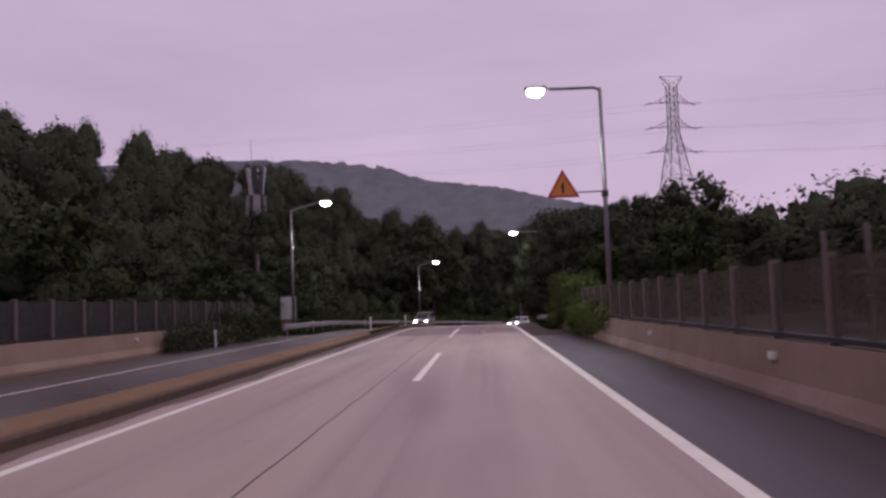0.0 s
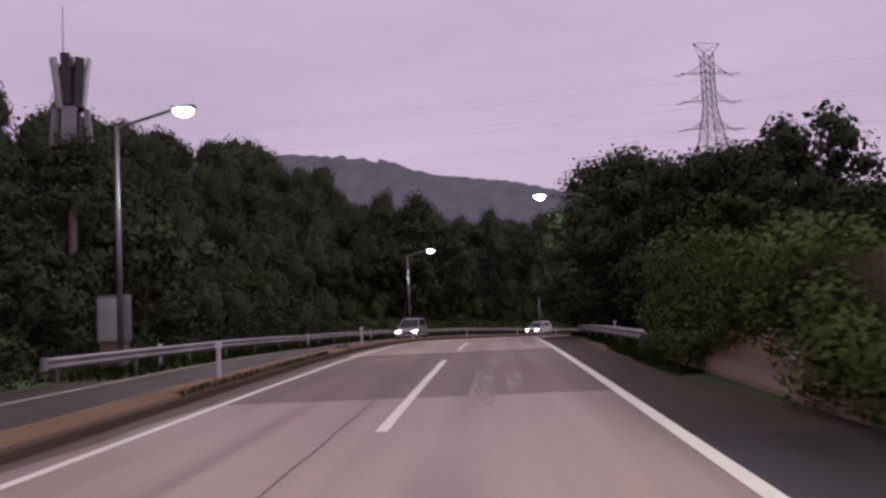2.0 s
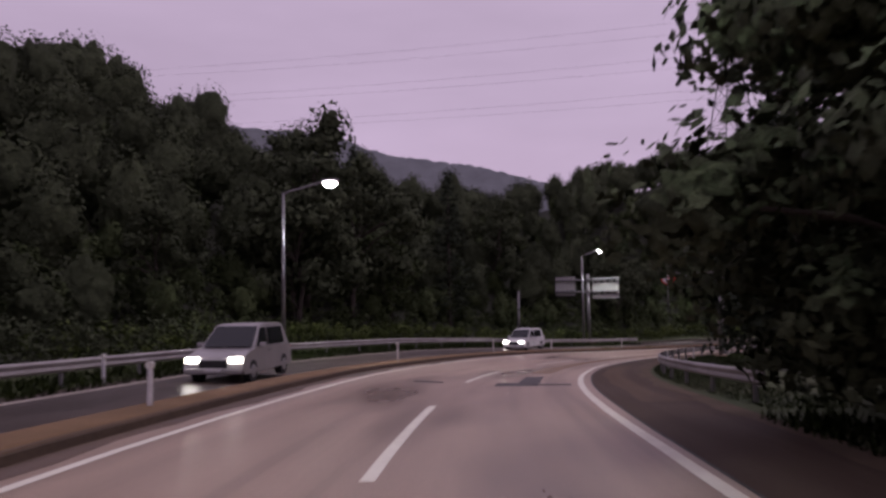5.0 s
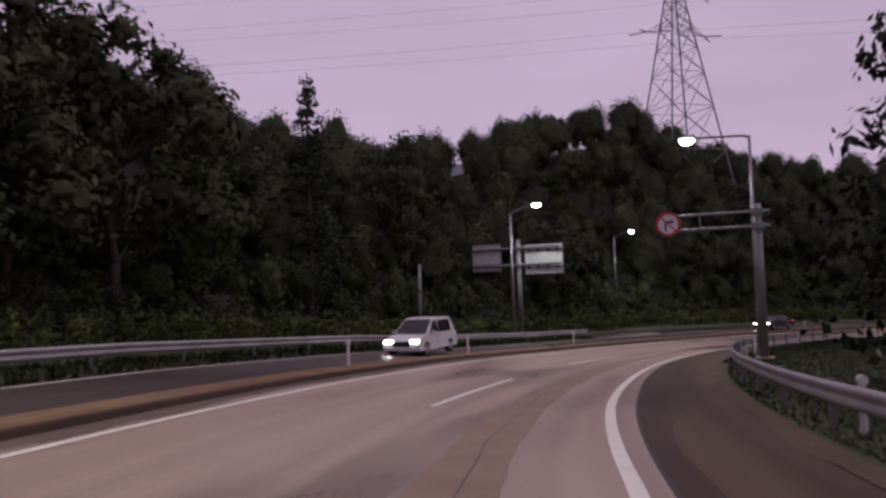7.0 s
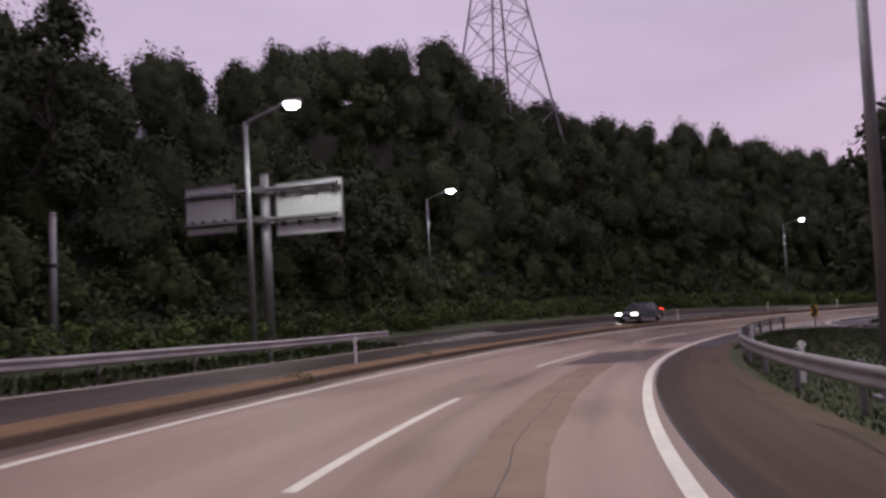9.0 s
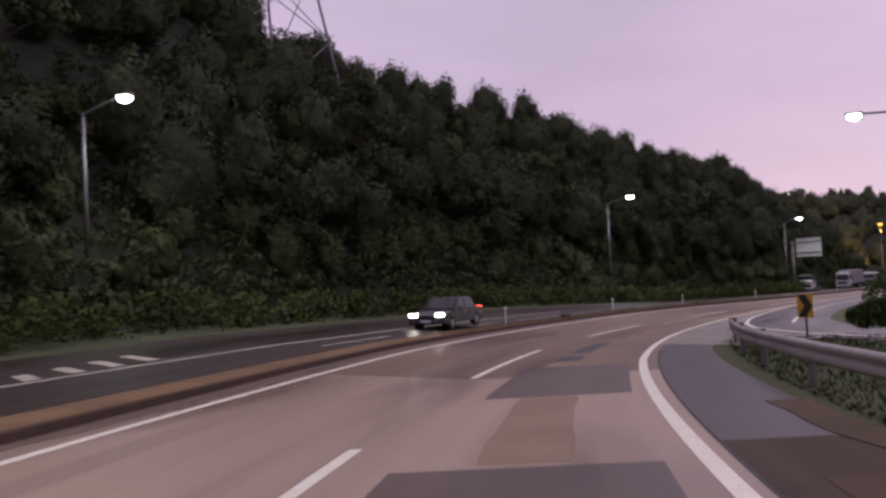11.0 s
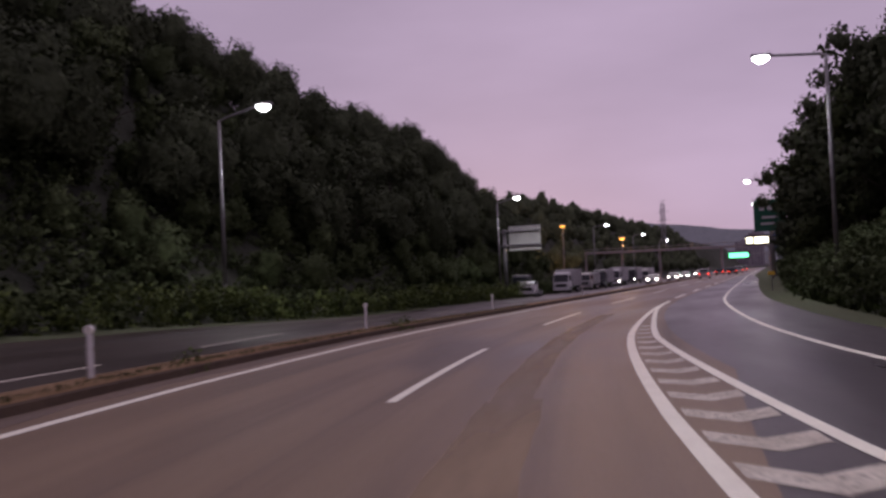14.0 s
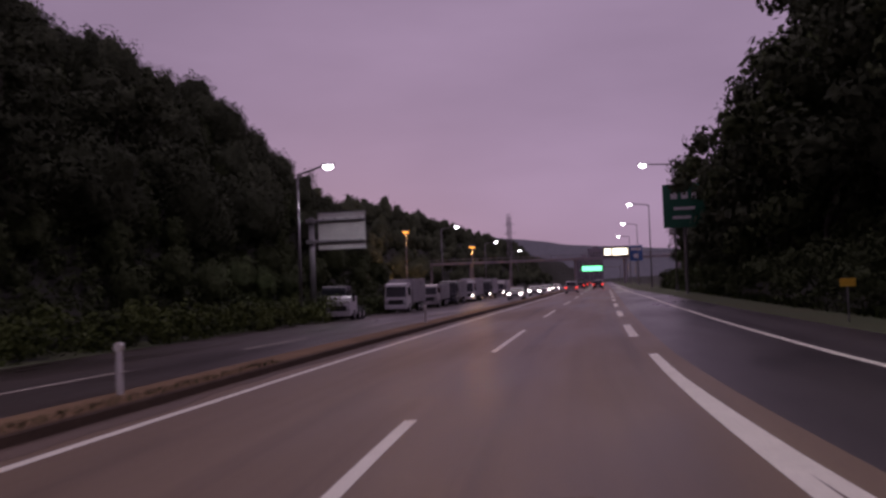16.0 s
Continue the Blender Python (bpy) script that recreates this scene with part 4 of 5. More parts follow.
far_sign(at_road(298, 9.3), 3.2, 3.4, 5.15, M_green, "green direction sign half hidden by leaves", [(-.75, 2.5, .5, .5), (.05, 2.5, .5, .5), (.85, 2.5, .5, .5), (0, 1.5, 1.6, .24), (-.2, .8, 1.4, .24)])
far_sign(at_road(433, 6.1), 6.2, 2.7, 6.8, M_black, "dark display board with glowing text", [(-2.0, 1.35, 1.5, 1.5), (.3, 1.35, 2.2, 1.6), (2.1, 1.35, 1.2, 1.5)], M_led_white, 2.6)
far_sign(at_road(437, 11.0), 3.0, 3.8, 5.6, M_blue, "blue and white information sign", [(0, 2.9, 2.4, .7), (0, 1.2, 1.2, 1.1)])
far_sign(at_road(483, -.5), 7.0, 2.2, 4.2, M_black, "dark overhead board with green lit text", [(0, 1.1, 6.0, 1.5)], M_led_green, 8.5)
px = thing("marker_sign", "small orange plate on a post among weeds", "road sign", at_road(255.7, 9.15, .62))
part("post", Shape().tube((0, 0, -.9), (0, 0, .5), .025, .025, 8), M_galv, px)
part("plate", Shape().box((-.2, -.055, .3), (.2, -.027, .52), .01), M_yellow, px)


# ---- lattice towers ----
def pylon(x, y, z0, waist, top, half, turn, label, arms, span=8.6):
    p = thing("pylon", label, "pylon", pose(x, y, z0, 0, 0, turn))
    hw = 1.15

    def width(z):
        return half + (hw - half) * min(1, z / waist) if z < waist else hw

    r = .13
    for sx, sy in ((1, 1), (1, -1), (-1, 1), (-1, -1)):
        part("leg", Shape().tube((sx * half, sy * half, -1.5), (sx * hw, sy * hw, waist), r * 1.2, r, 6).tube((sx * hw, sy * hw, waist), (sx * hw, sy * hw, top - 2.5), r, r * .8, 6), M_pylon, p)
    levels = [0]
    while levels[-1] < top - 3.5:
        levels.append(levels[-1] + max(2.0, 1.45 * width(levels[-1])))
    for i, (a, b) in enumerate(zip(levels, levels[1:])):
        wa, wb = width(a), width(b)
        for k in range(4):
            ca, cb = [(1, 1), (1, -1), (-1, -1), (-1, 1)][k], [(1, 1), (1, -1), (-1, -1), (-1, 1)][(k + 1) % 4]
            for p0, p1 in (((ca[0] * wa, ca[1] * wa, a), (cb[0] * wb, cb[1] * wb, b)), ((cb[0] * wa, cb[1] * wa, a), (ca[0] * wb, ca[1] * wb, b)), ((ca[0] * wb, ca[1] * wb, b), (cb[0] * wb, cb[1] * wb, b))):
                part("brace", Shape().tube(p0, p1, .06, .06, 4), M_pylon, p)
    for z in arms:
        for sg in (-1, 1):
            a = Shape()
            tip = (sg * span * .62, 0, z)
            for sy in (-hw, hw):
                a.tube((sg * hw, sy, z + .2), tip, .07, .06, 4)
                a.tube((sg * hw, sy, z + 2.4), tip, .07, .06, 4)
                for k in (.3, .6):
                    q = Vector((sg * hw, sy, z + .2)).lerp(Vector(tip), k)
                    w = Vector((sg * hw, sy, z + 2.4)).lerp(Vector(tip), k - .15)
                    a.tube(q, w, .045, .045, 4)
            part("crossarm", a, M_pylon, p)
            ins = Shape()
            for sy in (-1, 1):
                ins.tube(tip, (tip[0] + sg * 2.3, sy * 1.6, z - .25), .1, .1, 6)
            part("insulator", ins, M_pylon, p)
    t = Shape()
    for sx in (-1, 1):
        for sy in (-hw, hw):
            t.tube((sx * hw, sy, top - 3.2), (sx * 3.4, 0, top), .07, .06, 4)
            t.tube((-sx * hw, sy, top - 2.6), (sx * 3.4, 0, top), .06, .05, 4)
    t.tube((-3.4, 0, top), (3.4, 0, top), .06, .06, 4)
    part("peak", t, M_pylon, p)
    return p


pylon(60.4, 227, 12, 34, 49.5, 6.3, 12, "tall grey steel lattice pylon rising over the wooded hill", (28.6, 35.2, 42.0))
pylon(613, 357, -6.2, 20, 44, 5.0, 40, "far grey lattice pylon over the ridge", (24, 30, 36))


def cable(a, b, sag):
    c = bpy.data.curves.new("power_cable", "CURVE")
    c.dimensions, c.bevel_depth, c.bevel_resolution = "3D", .014, 0
    sp = c.splines.new("POLY")
    sp.points.add(24)
    for i in range(25):
        t = i / 24
        q = Vector(a).lerp(Vector(b), t)
        sp.points[i].co = (q.x, q.y, q.z - 4 * sag * t * (1 - t), 1)
    c.materials.append(M_black)
    tagged(new("power_cable", c), "thin dark power cable hanging from the pylon", "cable", group="power cables")


for z, w in ((40.4, 7.4), (47, 7.4), (53.8, 7.4)):
    for sg in (-1, 1):
        dx, dy = sg * w * math.cos(radians(12)), sg * w * math.sin(radians(12))
        cable((60.4 + dx, 227 + dy, z), (-330 + dx, 330 + dy, z + 30), 9)
        cable((60.4 + dx, 227 + dy, z), (330 + dx, 60 + dy, z - 5), 9)


# ---- utility pole ----
pole = thing("utility_pole", "bare grey concrete pole standing at the dark wood's edge", "pole", at_ground(*place(157.8, -17.5)[:2]))
part("shaft", Shape().tube((0, 0, -.4), (.1, 0, 5.3), .14, .12, 14), M_galv, pole, smooth=True)
part("band", Shape().tube((.07, 0, 3.3), (.073, 0, 3.45), .165, .165, 14), M_black, pole, "dark steel band")
part("cap", Shape().tube((.1, 0, 5.3), (.101, 0, 5.36), .145, .12, 14), M_galv, pole)


# ---- antenna mast and cabinet ----
mast = thing("antenna_mast", "slim mast with tall dark antenna panels among the trees", "antenna mast", pose(-9.7, 64.4, 0))
part("pole", Shape().tube((0, 0, -.3), (0, 0, 12.0), .17, .13, 12), M_hbeam, mast)
part("spike", Shape().tube((-.3, 0, 11.8), (-.3, 0, 14.1), .03, .015, 6), M_galv, mast)
for k in range(8):
    a = k * math.pi / 4 + .2
    # the upper panels lean out, their feet drawn in to the pole
    sh = Shape().box((-.17, -.07, -.98), (.17, .07, .98), .03)
    q = part("antenna", sh, M_antenna if k % 3 else M_signback, mast)
    q.matrix_basis = Matrix.Rotation(a, 4, "Z") @ Matrix.Translation((0, .56, 11.0 - .12 * (k % 2))) @ Matrix.Rotation(-.13, 4, "X")
    part("bracket", Shape().tube((0, 0, 10.9), (-math.sin(a) * .52, math.cos(a) * .52, 10.9), .035, .035, 6), M_hbeam, mast)
for k in range(4):
    a = k * math.pi / 2 + .35
    q = part("radio_unit", Shape().box((-.26, -.1, -.75), (.26, .1, .75), .03), M_galv, mast, "pale grey radio unit")
    q.matrix_basis = Matrix.Rotation(a, 4, "Z") @ Matrix.Translation((0, .62, 9.15)) @ Matrix.Rotation(.08, 4, "X")
for z in (8.8, 10.25, 11.5):
    part("ring", Shape().tube((0, 0, z), (0, 0, z + .09), .48, .48, 14), M_hbeam, mast)
cab = thing("control_cabinet", "grey steel control cabinet fixed beside a lamp post", "cabinet", at_road(61.9, -11.9))
part("body", Shape().box((-.5, -.3, .9), (.5, .3, 2.55), .03), M_galv, cab)
part("door", Shape().box((-.44, -.33, .98), (.44, -.303, 2.46), .01), M_signback, cab)
part("plinth", Shape().box((-.42, -.25, -.3), (.42, .25, .9), .02), M_barrier, cab)


# ---- plants ----
def leaf_cloud(rng, centres, radii, count, size, flat_=0.75, droop=0.0, tri=False, shell=(.5, 1.12)):
    """Leaf quads scattered in the shells of many ellipsoids."""
    centres, radii = np.asarray(centres, float), np.asarray(radii, float)
    k = len(centres)
    d = rng.normal(size=(k, count, 3))
    d /= np.linalg.norm(d, axis=2, keepdims=True)
    rad = rng.uniform(*shell, (k, count, 1)) ** .8
    c = centres[:, None, :] + d * rad * radii[:, None, None] * np.array([1, 1, flat_])
    c[:, :, 2] -= droop * radii[:, None] * (1 - np.abs(d[:, :, 2]))
    c, d = c.reshape(-1, 3), d.reshape(-1, 3)
    nrm = d + rng.normal(scale=.42, size=d.shape)
    nrm /= np.linalg.norm(nrm, axis=1, keepdims=True)
    tan = np.cross(nrm, rng.normal(size=d.shape))
    tan /= np.linalg.norm(tan, axis=1, keepdims=True)
    bi = np.cross(nrm, tan)
    h = size * rng.uniform(.55, 1.3, (len(c), 1))
    w = h * rng.uniform(.4, .75, (len(c), 1))
    if tri:
        v = np.stack([c + bi * w - tan * h, c - bi * w - tan * h, c + tan * h], 1).reshape(-1, 3)
    else:
        v = np.stack([c - tan * h, c - bi * w - tan * h * .1, c + tan * h, c + bi * w - tan * h * .1], 1).reshape(-1, 3)
    # leaves are shaded as one soft clump
    soft = d + .22 * nrm + rng.normal(scale=.1, size=d.shape) + np.array([0, 0, .4])
    soft /= np.linalg.norm(soft, axis=1, keepdims=True)
    k = 3 if tri else 4
    return v, np.arange(len(v)).reshape(-1, k), np.repeat(soft, k, 0)


def inner_mass(rng, centres, radii, v, f, nr, rows=7, cols=11):
    """Adds an uneven inner mass of twigs and leaves to each crown, so that it is not hollow."""
    a = np.linspace(.25, math.pi - .25, rows)
    b = np.arange(cols) * 2 * math.pi / cols
    unit = np.stack([np.outer(np.sin(a), np.cos(b)), np.outer(np.sin(a), np.sin(b)), np.outer(np.cos(a), np.ones(cols))], -1).reshape(-1, 3)
    quad = np.array([(i * cols + j, (i + 1) * cols + j, (i + 1) * cols + (j + 1) % cols, i * cols + (j + 1) % cols) for i in range(rows - 1) for j in range(cols)])
    k = len(centres)
    bump_ = rng.uniform(.5, 1.1, (k, len(unit), 1))
    p = np.asarray(centres)[:, None, :] + unit[None] * bump_ * np.asarray(radii)[:, None, :]
    q = quad[None] + (np.arange(k) * len(unit))[:, None, None] + len(v)
    n = np.broadcast_to(unit, (k, len(unit), 3)) + rng.normal(scale=.35, size=(k, len(unit), 3)) + np.array([0, 0, .35])
    n = n / np.linalg.norm(n, axis=2, keepdims=True)
    return np.concatenate([v, p.reshape(-1, 3)]), np.concatenate([f, q.reshape(-1, f.shape[1])]), np.concatenate([nr, n.reshape(-1, 3)])


def broadleaf(seed, h, spread, lobes, leaves, size, mat, label, droop=.2):
    """Tapered trunk, limbs and a crown of leaf lobes, standing at the origin."""
    rng = np.random.default_rng(seed)
    t = thing("tree", label, "tree", group="roadside trees")
    trunk = Shape()
    bend = [Vector((0, 0, -.3))]
    for k in range(1, 6):
        bend.append(Vector((rng.normal(0, .12) * k, rng.normal(0, .12) * k, h * .75 * k / 5)))
    for k in range(5):
        trunk.tube(bend[k], bend[k + 1], .02 * h * (1 - k * .17), .02 * h * (1 - (k + 1) * .17), 8, k in (0, 4))
    cs, rs = [], []
    for k in range(lobes):
        u = rng.uniform(.05, 1)
        a = rng.uniform(0, 2 * math.pi)
        base = bend[1 + int(u * 3.99)]
        reach = spread * rng.uniform(.35, 1) * (1.15 - .7 * abs(u - .45))
        tip = Vector((base.x + math.cos(a) * reach, base.y + math.sin(a) * reach, h * (.12 + .84 * u)))
        if k < 9:
            mid = base.lerp(tip, .5) + Vector((0, 0, .25))
            trunk.tube(base, mid, .007 * h, .005 * h, 6, False).tube(mid, tip, .005 * h, .002 * h, 6, False)
        cs.append(tip)
        rs.append(spread * rng.uniform(.26, .44))
    part("trunk", trunk, M_bark, t, smooth=True)
    v, f, nr = leaf_cloud(rng, cs, rs, leaves, size, .72, droop)
    v, f, nr = inner_mass(rng, cs, np.stack([np.array(rs) * .48, np.array(rs) * .48, np.array(rs) * .35], 1), v, f, nr)
    part("crown", soup("crown", v, f, None, nr), mat, t)
    return t


def conifer(seed, h, spread, mat, label):
    rng = np.random.default_rng(seed)
    t = thing("conifer", label, "tree", group="roadside trees")
    part("trunk", Shape().tube((0, 0, -.3), (0, 0, h), .018 * h, .02, 8), M_bark, t)
    cs, rs = [], []
    z = h * .12
    while z < h * .98:
        w = spread * (1 - z / h) ** .8
        n = max(2, int(w * 4.5))
        for k in range(n):
            a = rng.uniform(0, 2 * math.pi)
            r = w * rng.uniform(.25, 1.05)
            cs.append((math.cos(a) * r, math.sin(a) * r, z + rng.normal(0, .15) - .1 * r))
            rs.append(.35 + .22 * w)
        z += .34 + .03 * h * (1 - z / h)
    v, f, nr = leaf_cloud(rng, cs, rs, 56, .115, .5, .35)
    part("crown", soup("crown", v, f, None, nr), mat, t)
    return t


rng0 = np.random.default_rng(11)
tall = [broadleaf(1, 11, 3.6, 34, 118, .2, M_leaf, "tall dark broadleaf tree with drooping leaves"),
        broadleaf(2, 9.5, 3.3, 32, 118, .19, M_leaf2, "dark green broadleaf tree with an uneven crown"),
        broadleaf(3, 8, 3.0, 28, 118, .18, M_leaf, "bushy dark broadleaf tree"),
        broadleaf(4, 12.5, 3.4, 36, 118, .2, M_leaf, "tall slender dark broadleaf tree")]
fine = [broadleaf(17, 10, 3.5, 38, 330, .125, M_leaf, "broad dark roadside tree with dense drooping leaves"), broadleaf(18, 8.5, 3.3, 36, 330, .12, M_leaf, "low dark roadside tree leaning over the guardrail")]
firs = [conifer(5, 12, 2.4, M_pine, "dark pointed conifer beside the road"), conifer(6, 10, 2.7, M_pine, "dark broad conifer beside the road")]
used = {}


def plant(proto, x, y, size, z=None):
    """The first call moves the model itself, later ones copy it."""
    m = pose(x, y, float(terrain([x], [y])[0]) - .1 if z is None else z, 0, 0, rng0.uniform(0, 360))
    ob = proto if proto.name not in used else copy_thing(proto, m)
    used[proto.name] = 1
    ob.matrix_basis = m @ Matrix.Diagonal((size, size, size * rng0.uniform(.92, 1.1), 1))
    return ob


def plant_road(proto, s, o, size):
    p = place(s, o)
    plant(proto, p[0], p[1], size)


# trees along the right of the first straight and the bend
for s, o, k, size in ((46, 12, 1, .6), (52, 15, 0, .65), (60, 12.5, 2, .65), (66, 11, 1, .62), (72, 13, 3, .6), (82, 13, 3, .8), (91, 12.8, 0, 1.0),
                      (97, 14.5, 3, .9), (103, 15.5, 1, .9), (60, 20, 0, .65), (70, 22, 3, .6), (80, 21, 0, .8), (90, 20, 3, 1.0), (100, 22, 0, .9), (38, 16, 2, .65), (30, 17, 1, .55), (22, 18, 2, .6),
                      (14, 17, 1, .5), (6, 19, 2, .6), (34, 27, 0, .65), (20, 28, 3, .55), (48, 26, 3, .7), (173.2, 13.5, 0, .93), (176.5, 18, 2, 1.1), (92, 22.5, 0, 1.3), (97.5, 21.6, 1, 1.25), (88, 24, 2, 1.3)):
    plant_road(tall[k], s, o, size)
for s, o, k, size in ((69, 10.6, 1, .9), (72, 9.9, 0, .88), (75, 9.3, 1, 1.02), (79, 9.4, 0, .94), (83, 9.7, 0, 1.0), (85.6, 7.9, 1, 1.1), (88.4, 8.6, 0, 1.12), (81.5, 8.3, 1, 1.05), (89, 11, 1, 1.25), (76.5, 9.2, 0, 1.05)):
    plant_road(fine[k], s, o, size)
for s, o, k, size in ((127, 12.8, 1, 1.6), (124, 14.0, 1, 1.6), (129, 14.8, 0, 1.4), (122, 17.5, 0, 1.35), (131, 18.5, 1, 1.3), (118, 22, 0, 1.0), (137, 22, 0, 1.1), (182, 27, 1, .9), (178, 33, 0, 1.0), (188, 24, 1, .75), (172, 30, 0, .9)):
    plant_road(firs[k], s, o, size)
# trees beside the slip road
for i in range(34):
    s = 216 + i * 4.0 + rng0.uniform(-1, 1)
    o = float(table(s, [(216, 18.5), (236, 17), (250, 16.4), (300, 16.6), (350, 15)])) + (i % 3) * 3.0 + rng0.uniform(-.6, .8)
    plant_road(tall[(i * 7 + 1) % 4], s, o, rng0.uniform(.92, 1.15) * float(table(s, [(216, .8), (236, .9), (256, 1.0), (272, 1.25), (300, 1.3), (325, 1.05), (350, .9)])))
for s, o, k, size in ((279, 14.7, 1, 1.25), (284, 14.1, 2, 1.38), (288.5, 13.7, 1, 1.12), (293.5, 13.0, 2, 1.2), (270, 15.6, 0, 1.15)):
    plant_road(tall[k], s, o, size)
plant_road(tall[2], 296, 13.2, .8)
plant_road(tall[2], 306, 12.0, .6)
plant_road(tall[1], 312, 11.4, .5)
plant_road(tall[2], 301, 12.6, .75)
# trees in front of the left woods
for i in range(26):
    s = 4 + i * 12.4 + rng0.uniform(-2, 2)
    o = -float(table(s, [(0, 16), (60, 15.5), (110, 17), (240, 22), (350, 26)])) - rng0.uniform(0, 4)
    if 150 < s < 176:
        o -= 5
    if 182 < s < 197:
        o -= 7
    if s > 284:
        continue
    plant_road(tall[(i * 5 + 2) % 4], s, o, rng0.uniform(.75, 1.05) * (.72 if s < 115 else 1))
plant_road(tall[3], 131, -21, 1.2)
plant_road(tall[0], 135.5, -20, 1.3)
plant_road(tall[0], 127, -18.5, 1.05)
plant(tall[2], -9.4, 60.5, .6)
plant(tall[1], -12.4, 62.0, .62)
plant(tall[2], -8.0, 66.5, .8)
for x, y, top in ((6.1, 157.1, 14.7), (-4.5, 164.7, 19.4)):
    plant(firs[0], x, y, (top - float(terrain([x], [y])[0])) / 12.6)


def woods(name, cells, size, seed, mat, label, leaves=600, bosses=14):
    """Many crowns as one mesh; cells are x, y and height of each tree. A crown is an uneven mass with bosses, covered by leaves."""
    rng = np.random.default_rng(seed)
    cells = np.asarray(cells)
    z = terrain(cells[:, 0], cells[:, 1])
    n, h = len(cells), cells[:, 2]
    mid = np.stack([cells[:, 0], cells[:, 1], z + h * .52], 1)
    axes = np.stack([h * rng.uniform(.27, .4, n), h * rng.uniform(.27, .4, n), h * rng.uniform(.42, .52, n)], 1)
    boss = rng.normal(size=(n, bosses, 3))
    boss /= np.linalg.norm(boss, axis=2, keepdims=True)
    high, sharp = rng.uniform(.1, .5, (n, bosses)), rng.uniform(10, 48, (n, bosses))

    def crown(d):
        """Radius and outward direction of each crown along the unit ways d."""
        e = high[:, None, :] * np.exp(sharp[:, None, :] * (np.einsum("nkj,nbj->nkb", d, boss) - 1))
        r = .7 + .36 * np.tanh(e.sum(2) / .36)
        g = np.einsum("nkb,nbj->nkj", e * sharp[:, None, :], boss)
        g -= d * (g * d).sum(2, keepdims=True)
        return r[..., None], d - .5 * np.clip(g / r[..., None], -1.6, 1.6)

    # the mass of twigs and inner leaves
    rows, cols = 14, 20
    a, b = np.linspace(.12, math.pi - .35, rows), np.arange(cols) * 2 * math.pi / cols
    unit = np.stack([np.outer(np.sin(a), np.cos(b)), np.outer(np.sin(a), np.sin(b)), np.outer(np.cos(a), np.ones(cols))], -1).reshape(-1, 3)
    d = np.broadcast_to(unit, (n, len(unit), 3))
    r, out = crown(d)
    v1 = mid[:, None, :] + d * r * axes[:, None, :] * rng.uniform(.66, .9, r.shape)
    quad = [(i * cols + j, (i + 1) * cols + j, (i + 1) * cols + (j + 1) % cols, i * cols + (j + 1) % cols) for i in range(rows - 1) for j in range(cols)]
    one = np.array([q for c in quad for q in (c[:3], (c[0], c[2], c[3]))])
    f1 = (one[None] + (np.arange(n) * len(unit))[:, None, None]).reshape(-1, 3)
    n1 = out + rng.normal(scale=.25, size=out.shape) + np.array([0, 0, .3])
    # the leaves
    d = rng.normal(size=(n, leaves, 3))
    d /= np.linalg.norm(d, axis=2, keepdims=True)
    r, out = crown(d)
    c = (mid[:, None, :] + d * r * axes[:, None, :] * rng.uniform(.8, 1.12, r.shape)).reshape(-1, 3)
    nrm = out.reshape(-1, 3) + rng.normal(scale=.5, size=c.shape)
    nrm /= np.linalg.norm(nrm, axis=1, keepdims=True)
    tan = np.cross(nrm, rng.normal(size=c.shape))
    tan /= np.linalg.norm(tan, axis=1, keepdims=True)
    bi = np.cross(nrm, tan)
    hl = size * rng.uniform(.55, 1.35, (len(c), 1))
    w = hl * rng.uniform(.4, .8, (len(c), 1))
    v2 = np.stack([c + bi * w - tan * hl, c - bi * w - tan * hl, c + tan * hl], 1).reshape(-1, 3)
    n2 = np.repeat(out.reshape(-1, 3) + .35 * nrm + rng.normal(scale=.28, size=c.shape) + np.array([0, 0, .3]), 3, 0)
    v = np.concatenate([v1.reshape(-1, 3), v2])
    nr = np.concatenate([n1.reshape(-1, 3), n2])
    nr /= np.linalg.norm(nr, axis=1, keepdims=True)
    f = np.concatenate([f1, np.arange(len(v2)).reshape(-1, 3) + n * len(unit)])
    return tagged(part(name, soup(name, v, f, None, nr), mat), label, "woods", kind="stuff")


def scatter(s0, s1, o0, o1, gap, h0, h1, seed, inset=0.0):
    rng = np.random.default_rng(seed)
    out = []
    for s in np.arange(s0, s1, gap):
        for o in np.arange(o0, o1, gap):
            a, b = s + rng.uniform(-.5, .5) * gap, o + rng.uniform(-.5, .5) * gap
            toe = float(table(a, [(-60, 20), (100, 19), (125, 22), (240, 21), (290, 24), (340, 30), (380, 40), (900, 60)]))
            if b < 0 and -b < toe - inset:
                continue
            p = place(a, b)
            out.append((p[0], p[1], rng.uniform(h0, h1) * (1.3 if rng.random() < .07 else 1)))
    return out


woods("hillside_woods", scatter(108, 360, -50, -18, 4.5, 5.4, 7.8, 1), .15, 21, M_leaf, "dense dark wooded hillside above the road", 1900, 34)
woods("valley_woods", scatter(-20, 110, -74, -17, 5.5, 5.6, 7.8, 2) + scatter(108, 160, -74, -50, 5.5, 8.2, 10.6, 12), .2, 22, M_leaf, "dense dark woods behind the noise wall", 900, 28)
woods("right_woods", scatter(-30, 110, 22, 60, 5.6, 7.2, 9.4, 3), .2, 23, M_leaf, "dark woods beyond the verge", 500, 24)
woods("slip_woods", scatter(222, 360, 19, 42, 5.2, 8, 11, 4), .19, 24, M_leaf, "dark woods above the slip road", 900, 30)
rngh = np.random.default_rng(5)
